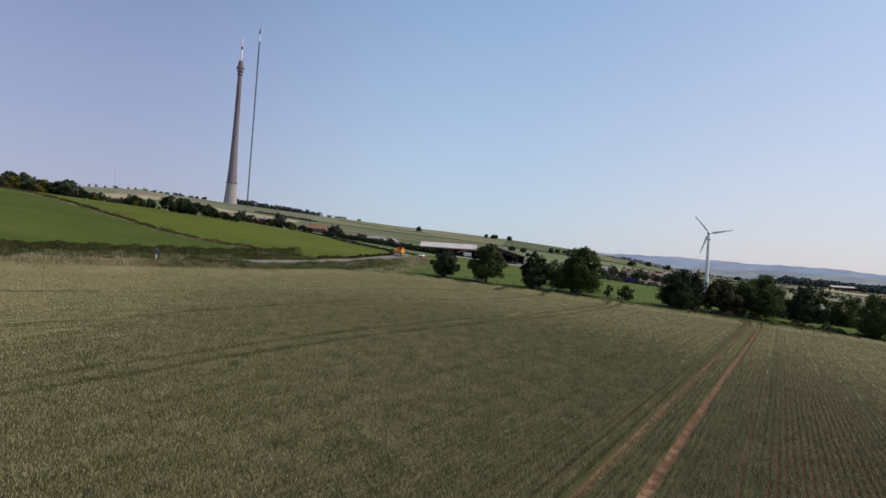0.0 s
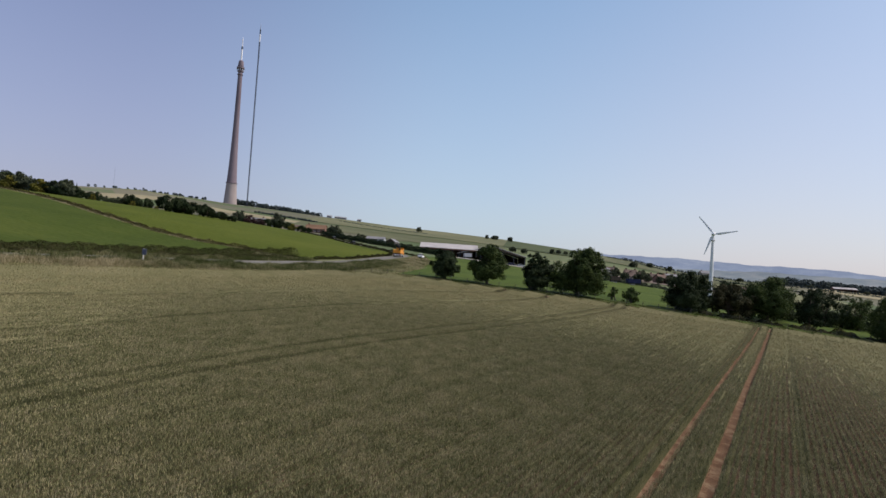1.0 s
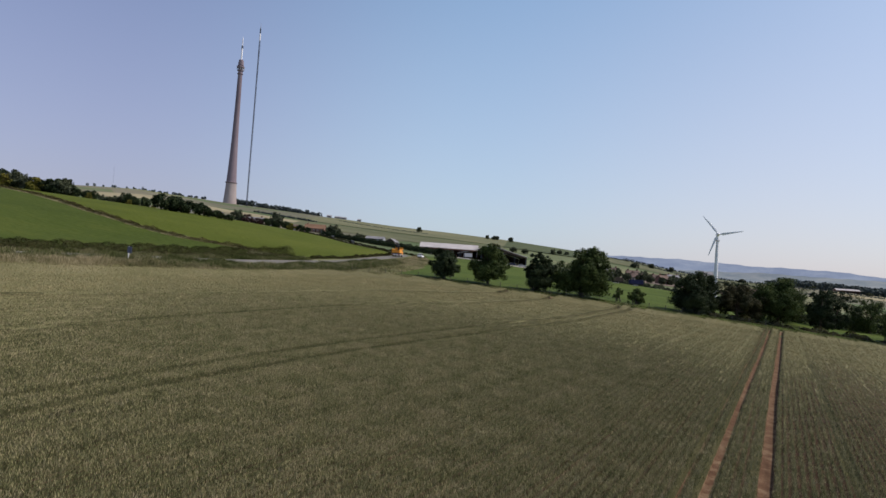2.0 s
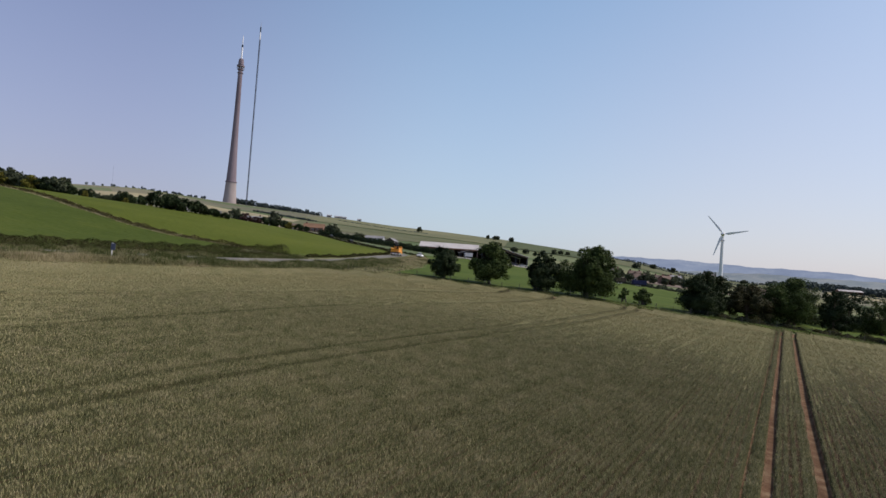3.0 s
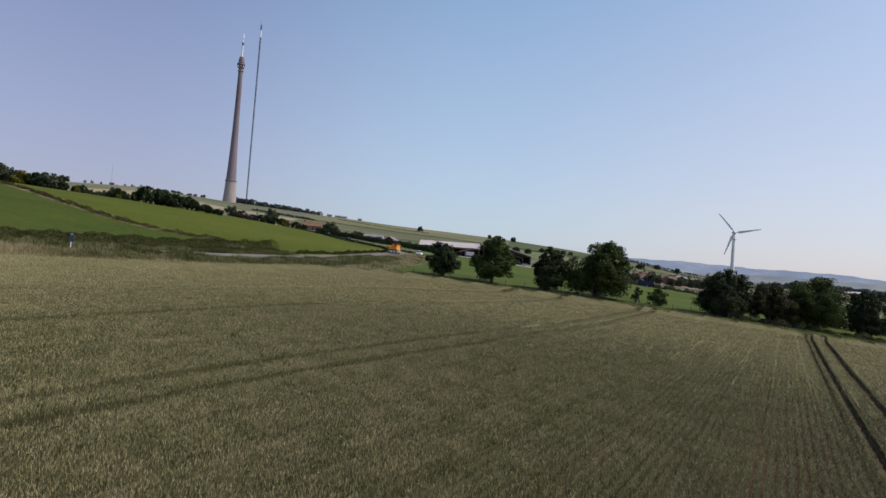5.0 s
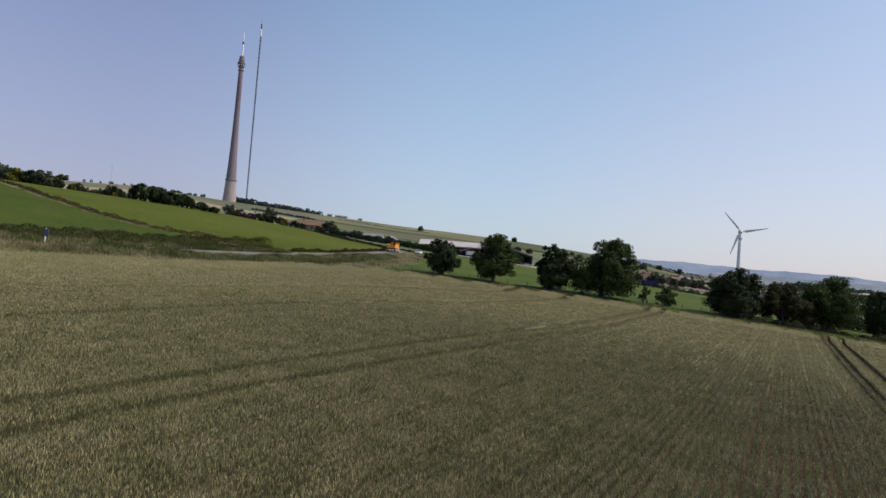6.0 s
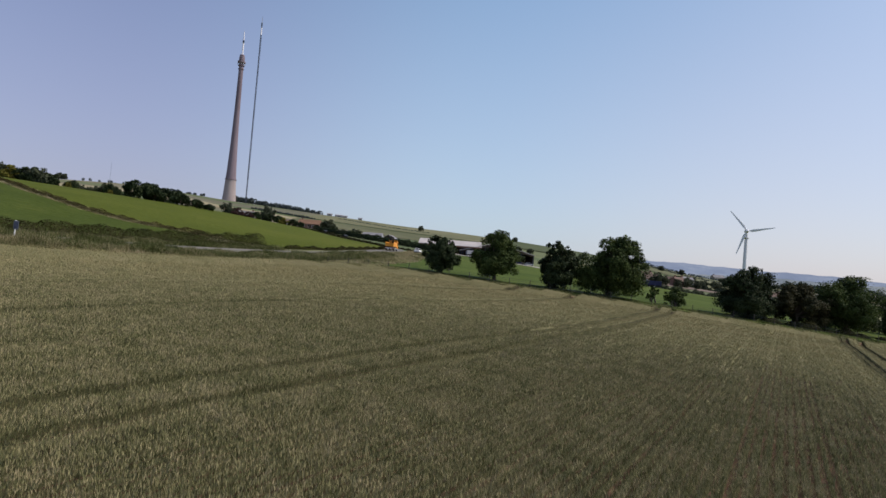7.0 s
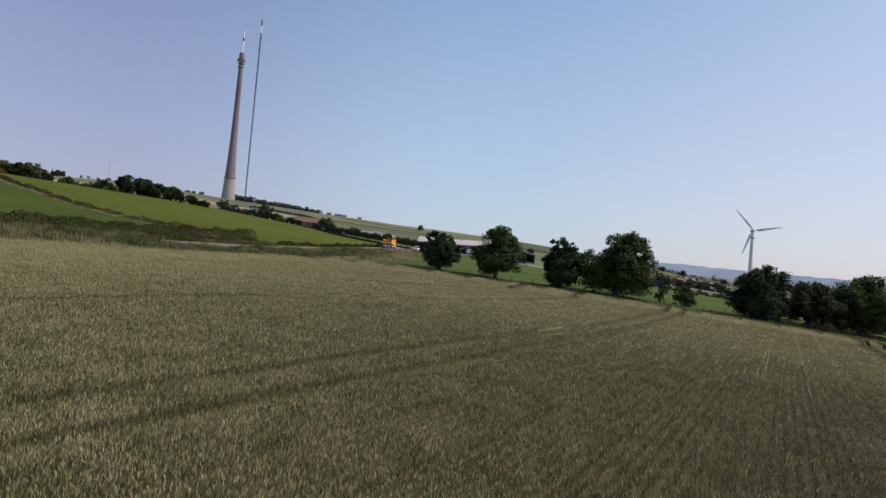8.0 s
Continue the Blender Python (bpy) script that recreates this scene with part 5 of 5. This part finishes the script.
def barn(name, at, turn, w, d, eave, ridge, roof, label, open_side=True, wall="timber", bays=6):
    """A farm shed, ridge along x, its -y side open on posts."""
    ob = thing(name, pose(at[0], at[1], gz(*at) - 0.15, 0, 0, turn), label, "barn", "farm and village buildings")
    pent = [(-d / 2, 0), (d / 2, 0), (d / 2, eave), (0, ridge), (-d / 2, eave)]
    for x in (-w / 2, w / 2 - 0.2):
        part("end_wall", prism(pent, x, x + 0.2, axis="x"), M[wall], ob)
    part("back_wall", boxes((-w / 2 + 0.2, w / 2 - 0.2, d / 2 - 0.2, d / 2, 0, eave)), M[wall], ob)
    for bm in gable(w, d, eave, ridge, 0.5, 0.12):
        part("roof", bm, M[roof], ob)
    if open_side:
        part("fascia", boxes((-w / 2 + 0.2, w / 2 - 0.2, -d / 2 - 0.05, -d / 2 + 0.1, eave - 0.7, eave)), M[wall], ob)
        for k in range(bays + 1):
            x = -w / 2 + 0.25 + (w - 0.5) * k / bays
            part("post", boxes((x - 0.14, x + 0.14, -d / 2, -d / 2 + 0.28, 0, eave - 0.7)), M["steel_dark"], ob)
    else:
        part("front_wall", boxes((-w / 2 + 0.2, w / 2 - 0.2, -d / 2, -d / 2 + 0.2, 0, eave)), M[wall], ob)
    for k in range(bays * 2):
        x = -w / 2 + (k + 0.5) * w / (bays * 2)
        y0, y1 = -d / 2 - 0.5, -0.2
        z0 = eave - 0.5 * (ridge - eave) / (d / 2)
        sl = (ridge - z0) / (y1 - y0 + 0.2)
        part("roof_rib", prism([(y0, z0 + 0.12), (y1, z0 + 0.12 + sl * (y1 - y0)), (y1, z0 + 0.18 + sl * (y1 - y0)), (y0, z0 + 0.18)], x - 0.06, x + 0.06, axis="x"), M[roof], ob)
    return ob


barn("cattle_barn", (3.2, 340), -2, 30, 17, 3.9, 6.6, "roof_white", "long low cattle barn with a pale fibre cement roof", wall="brick", bays=7)


def open_barn(at, span, depth, eave, ridge):
    """A wide shed with its gable end open towards the yard, ridge along y."""
    ob = thing("open_barn", pose(at[0], at[1], gz(*at) - 0.2), "large open-ended barn with a shallow pale roof and dark inside", "barn", "farm and village buildings")
    h = span / 2
    for sgn in (-1, 1):
        part("roof", prism([(sgn * (h + 0.4), eave - 0.1), (sgn * 0.002, ridge), (sgn * 0.002, ridge + 0.28), (sgn * (h + 0.4), eave + 0.18)], -0.6, depth + 0.4), M["roof_white"], ob)
        part("side_wall", boxes((sgn * h - 0.1, sgn * h + 0.1, 0.3, depth, 0, eave - 0.05)), M["timber"], ob)
    part("back_wall", prism([(-h + 0.2, 0), (h - 0.2, 0), (h - 0.2, eave - 0.1), (0, ridge - 0.1), (-h + 0.2, eave - 0.1)], depth - 0.2, depth), M["timber"], ob)
    drop = 1.3
    part("gable_cladding", prism([(-h + 0.2, eave - 0.25), (0, ridge - 0.12), (h - 0.2, eave - 0.25), (h - 0.2, eave - 0.25 - 0.3), (0, ridge - 0.12 - drop), (-h + 0.2, eave - 0.55)], 0.0, 0.12), M["timber"], ob)
    for k in range(7):
        x = -h + 0.3 + (span - 0.6) * k / 6
        top = eave + (ridge - eave) * (1 - abs(x) / h) - 0.5
        part("post", boxes((x - 0.13, x + 0.13, 0.15, 0.4, 0, top)), M["steel_dark"], ob)
    return ob


open_barn((26, 332), 36, 32, 4.0, 8.8)
for k, (x, y, t) in enumerate(((34, 336, 10), (36.5, 338, 60), (31, 339, 100), (39, 337, 25))):
    bale = thing("hay_bale", pose(x, y, gz(x, y) + 0.75, 0, 0, t), "round straw bale stored inside the barn", "bale", "bales in the barn")
    part("bale_roll", cylinder_y(0.75, -0.6, 0.6, 16), M["straw"], bale)
car("car", (41, 326), 8, "grey", "silver car parked on the farm yard")
car("car", (36, 324.5), -6, "blue", "dark blue car parked on the farm yard")
sheet([(-8, 318), (20, 316), (50, 314)], [(-8, 332), (20, 331), (50, 330)], 30, 6, 0.25, M["pad"], "yard", "pale concrete farm yard before the barns", "yard")
house("long_farmhouse", (-93, 452), -4, 14.5, 7, 3.0, 5.8, "brick", "roof_orange", "long single-storey brick building with an orange tiled roof", 1, 5)
house("farmhouse", (-128, 425), 8, 11, 7, 2.8, 5.2, "stone", "roof_grey", "stone farmhouse with a grey slate roof among trees", 2, 4)
house("cottage", (-117, 436), -20, 8, 6, 2.7, 4.8, "stone", "roof_grey", "buff stone cottage behind dark shrubs", 1, 3)
house("farmhouse", (-152, 415), 15, 10, 6.5, 2.8, 5.0, "stone", "roof_grey", "low stone house behind the pasture's crest", 1, 3)
house("outbuilding", (-106, 440), -12, 9, 5, 2.6, 3.9, "stone", "roof_brown", "low stone outbuilding with a brown roof", 0, 3)
house("farm_shed", (-46, 424), -6, 12, 7, 2.4, 3.9, "grey", "roof_grey", "low grey farm shed behind the tall hedge", 0, 3)
house("farm_shed", (-33.5, 410), 74, 8, 6, 2.4, 4.2, "timber", "roof_grey", "dark timber shed showing its grey gabled roof", 0, 3)
house("cottage", (-178, 425), 25, 11, 6, 2.4, 4.4, "stone", "roof_grey", "low cottage half hidden in the wood", 1, 3)
house("house", (-292, 462), 10, 20, 9, 6.0, 9.5, "stone", "roof_grey", "stone house with a grey roof above the grass field", 1, 3)
for k, (x, y, w, roof, wall) in enumerate(((103, 402, 9, "roof_grey", "brick"), (111, 416, 9, "roof_brown", "stone"), (97, 385, 8, "roof_grey", "stone"), (128, 424, 8, "roof_brown", "brick"), (153, 446, 9, "roof_brown", "brick"), (176, 480, 9, "roof_grey", "stone"), (121, 392, 7, "roof_brown", "stone"), (143, 408, 7, "roof_brown", "brick"), (216, 438, 10, "roof_brown", "stone"), (230, 450, 9, "roof_brown", "brick"))):
    house("village_house", (x, y), (-25 + 37 * k) % 60 - 30, w, 6.5, 2.8 + 0.6 * (k % 2), 5.2 + 0.8 * (k % 2), wall, roof, "small brick village house with a pitched roof" if wall == "brick" else "small stone village house with a pitched roof", 1 + k % 2, 3)
for x, y, w in ((-200, 1068, 9), (-184, 1064, 13), (-174, 1062, 10), (-146, 1052, 7)):
    house("hilltop_building", (x, y), 5, w * 0.9, 9, 2.6, 4.2, "grey" if w % 4 else "stone", "roof_grey", "far low building on the hilltop skyline", 0, 4)
barn("far_barn", (500, 772), -12, 26, 12, 3.5, 5.4, "roof_white", "far pale-roofed farm shed in the valley", wall="brick", bays=5)
house("far_farmhouse", (330, 780), 10, 14, 8, 4, 7, "stone", "roof_grey", "far grey farmhouse among valley fields", 1, 4)


def trailer(at, turn, paint, label, length=6.0):
    ob = thing("box_trailer", pose(at[0], at[1], gz(*at), 0, 0, turn), label, "trailer")
    part("box_body", boxes((-length / 2, length / 2, -1.15, 1.15, 0.9, 3.0), bevel=0.05), M[paint], ob)
    part("underframe", boxes((-length / 2 + 0.2, length / 2 + 0.9, -0.5, 0.5, 0.6, 0.9)), M["black"], ob)
    part("skirt", boxes((-length / 2, length / 2, -1.17, -1.15, 0.75, 1.15)), M["black"], ob)
    for x in (-1.2, 0.2):
        for y in (-1.0, 1.0):
            wheel(ob, x, y, 0.42, 0.26)
    return ob


trailer((92.5, 302), 5, "blue", "blue box trailer parked beyond the paddock", 6.5)
trailer((83.5, 302), 12, "timber", "dark brown stock trailer parked beyond the paddock", 5.0)
trailer((13.0, 329), 15, "grey", "grey stock trailer beside the cattle barn", 4.0)

# ------------------------------------------------------------------ farther trees and woods
proto = [
    tree("hedgerow_tree", "round dark tree on the far hillside", (-33, 800), 7.2, 9.6, 0.6, 61, 1700, 0.76, "leaf_hill", 28, group="hillside trees"),
    tree("hedgerow_tree", "broad green tree by the farm", (-70, 400), 8.5, 11, 0.4, 62, 1700, 0.68, "leaf_hill", 22, group="hillside trees"),
    tree("hedgerow_tree", "yellowish leafy tree beside the fields", (-290, 425), 5.5, 6.5, 0.3, 63, 2400, 0.4, "leaf_yellow", 20, group="hillside trees"),
    tree("hedgerow_tree", "dense dark tree by the upper field", (-247, 432), 7.2, 9.0, 0.3, 64, 2600, 0.55, "leaf_dark", 26, group="hillside trees"),
    tree("copper_tree", "dark red copper-leaved tree among the farm buildings", (-118, 398), 5.2, 7.0, 0.3, 65, 2000, 0.45, "leaf_copper", 22, group="hillside trees"),
]
for k, x, y, s, r, sz in (
    (0, 56, 815, 0.75, 20, 0.8), (0, 65, 812, 0.85, 90, 0.85), (0, 69, 815, 0.8, 200, 0.85), (0, 85, 800, 0.95, 40, 0.95), (0, 66, 590, 0.85, 130, 0.7), (0, 76, 585, 0.75, 70, 0.7),
    (0, 112, 640, 0.8, 10, 0.75), (0, 120, 648, 0.7, 50, 0.7), (0, 128, 650, 0.7, 170, 0.6), (1, -53, 394, 0.75, 200, 0.62), (1, -75, 412, 0.8, 80, 0.8),
    (1, -133, 404, 0.9, 30, 1.1), (4, -126, 402, 1.35, 110, 1.3), (4, -121, 404, 0.9, 40, 0.95), (1, -108, 404, 0.95, 240, 1.35), (3, -114, 401, 0.9, 10, 0.85), (3, -105, 400, 0.9, 200, 0.8), (3, -101, 402, 0.75, 90, 0.8), (2, -97, 399, 1.1, 60, 0.9), (3, -92, 402, 0.75, 20, 0.7), (3, -87, 400, 0.7, 130, 0.6), (4, -92, 463, 0.9, 50, 1.15),
    (3, -116.5, 261, 0.98, 0, 1.04), (3, -112.5, 263, 0.92, 100, 0.98), (3, -106.5, 264, 0.95, 210, 0.84), (3, -101, 266, 0.82, 55, 0.74), (3, -96, 268, 0.7, 70, 0.55), (3, -92, 271, 0.55, 20, 0.42), (3, -113, 268, 0.95, 230, 0.98), (3, -104, 270, 0.9, 310, 0.84), (3, -109, 262, 0.85, 40, 0.76),
    (1, -267.4, 372, 1.23, 20, 1.20), (2, -254.2, 362, 1.45, 60, 1.65), (1, -257.2, 372, 1.30, 130, 1.58), (1, -249.0, 368, 1.23, 250, 1.42), (1, -242.3, 364, 1.16, 10, 1.12), (2, -234.4, 360, 1.81, 80, 1.72), (3, -235.0, 366, 1.30, 140, 1.20), (3, -228.4, 362, 1.38, 190, 1.35), (3, -226.6, 366, 1.52, 300, 1.50), (1, -219.3, 360, 1.23, 40, 1.27), (3, -219.6, 366, 1.38, 90, 1.20), (3, -213.6, 362, 1.09, 150, 0.93), (3, -223.0, 358, 1.01, 20, 0.90), (3, -270.7, 382, 1.59, 70, 1.80), (2, -212.9, 376, 0.75, 20, 0.98), (3, -215.0, 384, 0.69, 0, 1.04), (1, -207.9, 380, 0.50, 30, 0.65), (1, -203.7, 380, 0.45, 60, 0.59), (1, -199.2, 378, 0.50, 100, 0.72), (3, -198.5, 384, 0.75, 140, 0.78), (1, -191.9, 376, 0.88, 200, 1.04), (2, -183.5, 366, 0.69, 20, 0.78), (3, -187.5, 372, 0.88, 40, 1.17), (3, -185.1, 374, 0.75, 40, 0.98), (3, -184.1, 384, 0.88, 90, 1.10),
    (1, -178, 405, 0.7, 200, 0.75), (1, -170, 398, 0.65, 10, 0.7), (3, -164, 395, 0.8, 60, 0.7), (2, -182, 392, 0.7, 150, 0.65),
    (0, -586, 950, 1.3, 20, 1.5), (0, -579, 952, 1.1, 60, 1.3), (0, -594, 955, 1.1, 140, 1.2),
    (3, -150, 402, 0.9, 20, 0.8), (1, -143, 399, 0.55, 80, 0.6),
    (1, 100, 395, 0.7, 0, 0.7), (1, 110, 398, 0.8, 70, 0.85), (0, 120, 396, 0.75, 140, 0.8), (1, 134, 420, 0.9, 30, 0.9), (1, 148, 424, 0.9, 100, 0.85), (0, 160, 440, 0.9, 60, 0.85), (1, 174, 470, 0.9, 250, 0.8), (0, 188, 500, 0.9, 20, 0.9),
    (1, 88, 372, 0.6, 40, 0.6), (1, 92, 352, 0.55, 10, 0.6), (0, 106, 362, 0.6, 70, 0.7), (1, 117, 372, 0.7, 140, 0.75), (1, 127, 388, 0.75, 30, 0.75), (0, 139, 398, 0.7, 200, 0.7), (1, 146, 405, 0.7, 50, 0.7), (1, 158, 418, 0.8, 80, 0.7), (0, 168, 430, 0.75, 10, 0.75), (1, 181, 440, 0.8, 20, 0.7), (1, 195, 470, 0.9, 220, 0.75), (1, 106, 386, 0.5, 20, 0.55), (1, 140, 340, 0.6, 20, 0.6), (1, 154, 335, 0.6, 90, 0.55), (0, 172, 330, 0.65, 160, 0.7),
    (1, 205, 520, 0.9, 10, 0.6), (0, 222, 540, 0.8, 70, 0.6), (1, 262, 580, 0.9, 40, 0.6), (0, 190, 620, 1.0, 60, 0.8), (0, 230, 690, 1.0, 10, 0.8), (1, 255, 700, 1.0, 110, 0.8), (0, 300, 700, 1.1, 20, 0.7), (0, 345, 720, 1.0, 60, 0.7), (1, 450, 760, 1.1, 60, 0.6), (0, 520, 760, 1.0, 30, 0.6),
):
    copy_thing(proto[k], scaled((x, y), s, r, sz))


def conifer(at, height, seed):
    rng = np.random.default_rng(seed)
    ob = thing("conifer", pose(at[0], at[1], gz(*at)), "dark pointed conifer on the skyline", "tree", "skyline conifers")
    part("trunk", turned([(0.2, 0), (0.05, height * 0.9)], 7), M["bark"], ob)
    f = np.sqrt(rng.uniform(0, 1, 900))
    z = height * (1.02 - 0.92 * f)
    rad = 0.24 * height * f * (0.75 + 0.35 * np.sin(z * 3.1)) * rng.uniform(0.5, 1.0, 900)
    a = rng.uniform(0, 2 * np.pi, 900)
    part("crown", leaf_cards(np.c_[np.cos(a) * rad, np.sin(a) * rad, z], 0.5, rng, "crown", M["leaf_dark"]), None, ob)
    return ob


for k, (x, y, h) in enumerate(((-318, 452, 13), (-309, 455, 12), (-268, 450, 11))):
    conifer((x, y), h, 70 + k)


def woodland(name, line, height, width, trees, per_tree, size, seed, label, leaf="leaf_far"):
    """A far belt of trees along a line, too many to count."""
    rng = np.random.default_rng(seed)
    s = resample(line, trees)
    pts, ways = [], []
    for x, y in s + rng.normal(0, width / 2.5, s.shape):
        h = height * rng.uniform(0.65, 1.2)
        d = rng.normal(0, 1, (per_tree, 3))
        d /= np.linalg.norm(d, axis=1)[:, None]
        ways.append(d.copy())
        d *= rng.uniform(0.75, 1.05, (per_tree, 1))
        pts.append(d * (h * 0.45, h * 0.45, h * 0.5) + (x, y, gz(x, y) + h * 0.5))
    return tagged(new(name, leaf_cards(np.vstack(pts), size, rng, name, M[leaf], out=np.vstack(ways))), label, "woodland", kind="stuff")


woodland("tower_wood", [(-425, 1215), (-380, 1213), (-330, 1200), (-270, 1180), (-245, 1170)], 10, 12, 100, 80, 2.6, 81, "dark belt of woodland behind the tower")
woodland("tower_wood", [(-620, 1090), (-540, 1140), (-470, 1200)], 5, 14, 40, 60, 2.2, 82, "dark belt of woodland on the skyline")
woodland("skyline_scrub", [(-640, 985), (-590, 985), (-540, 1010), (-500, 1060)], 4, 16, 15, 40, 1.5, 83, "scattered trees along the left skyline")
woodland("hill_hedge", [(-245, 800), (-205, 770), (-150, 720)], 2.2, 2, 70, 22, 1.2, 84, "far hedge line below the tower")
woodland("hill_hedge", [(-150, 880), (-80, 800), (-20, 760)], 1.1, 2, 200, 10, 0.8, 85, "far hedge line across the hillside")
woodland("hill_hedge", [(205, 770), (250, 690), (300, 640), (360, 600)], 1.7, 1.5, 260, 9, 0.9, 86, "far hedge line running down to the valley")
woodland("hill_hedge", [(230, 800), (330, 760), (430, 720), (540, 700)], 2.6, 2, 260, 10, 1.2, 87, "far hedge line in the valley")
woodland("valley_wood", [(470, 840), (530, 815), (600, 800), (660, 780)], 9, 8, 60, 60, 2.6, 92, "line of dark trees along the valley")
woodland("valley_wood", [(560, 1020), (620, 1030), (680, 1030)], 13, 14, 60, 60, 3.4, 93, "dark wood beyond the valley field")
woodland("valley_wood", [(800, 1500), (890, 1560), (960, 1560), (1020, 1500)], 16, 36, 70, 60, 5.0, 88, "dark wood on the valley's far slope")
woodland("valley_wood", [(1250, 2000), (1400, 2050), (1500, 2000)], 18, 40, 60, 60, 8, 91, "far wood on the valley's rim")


# ------------------------------------------------------------------ distant hills
def far_hills(d0, deep, us, es, material, label, wave):
    n, rows = 260, 12
    az = np.linspace(radians(-60), radians(75), n)
    crest = np.interp(np.tan(az), us, es)
    crest = crest * (1 + 0.02 * np.sin(az * 37 + wave) + 0.012 * np.sin(az * 91 + wave)) + 0.0005 * np.sin(az * 230)
    v = []
    for k in range(rows):
        f = k / (rows - 1)
        d = d0 + deep * f + 60 * np.sin(az * 23 + 5 * f)
        top = 8 + crest * (d0 + deep) / np.sqrt(1 + np.tan(az) ** 2)
        z = -60 + (top + 60) * (f**0.8) * (1 + 0.03 * np.sin(az * 51 + 7 * f) * (1 - f))
        v.append(np.c_[np.sin(az) * d, np.cos(az) * d, z])
    i = np.arange(n * rows).reshape(rows, n)
    f = np.stack([i[:-1, :-1], i[:-1, 1:], i[1:, 1:], i[1:, :-1]], -1).reshape(-1, 4)
    tagged(new("backdrop", mesh_of("backdrop", np.vstack(v), f, material, True)), label, "hills", kind="structure")


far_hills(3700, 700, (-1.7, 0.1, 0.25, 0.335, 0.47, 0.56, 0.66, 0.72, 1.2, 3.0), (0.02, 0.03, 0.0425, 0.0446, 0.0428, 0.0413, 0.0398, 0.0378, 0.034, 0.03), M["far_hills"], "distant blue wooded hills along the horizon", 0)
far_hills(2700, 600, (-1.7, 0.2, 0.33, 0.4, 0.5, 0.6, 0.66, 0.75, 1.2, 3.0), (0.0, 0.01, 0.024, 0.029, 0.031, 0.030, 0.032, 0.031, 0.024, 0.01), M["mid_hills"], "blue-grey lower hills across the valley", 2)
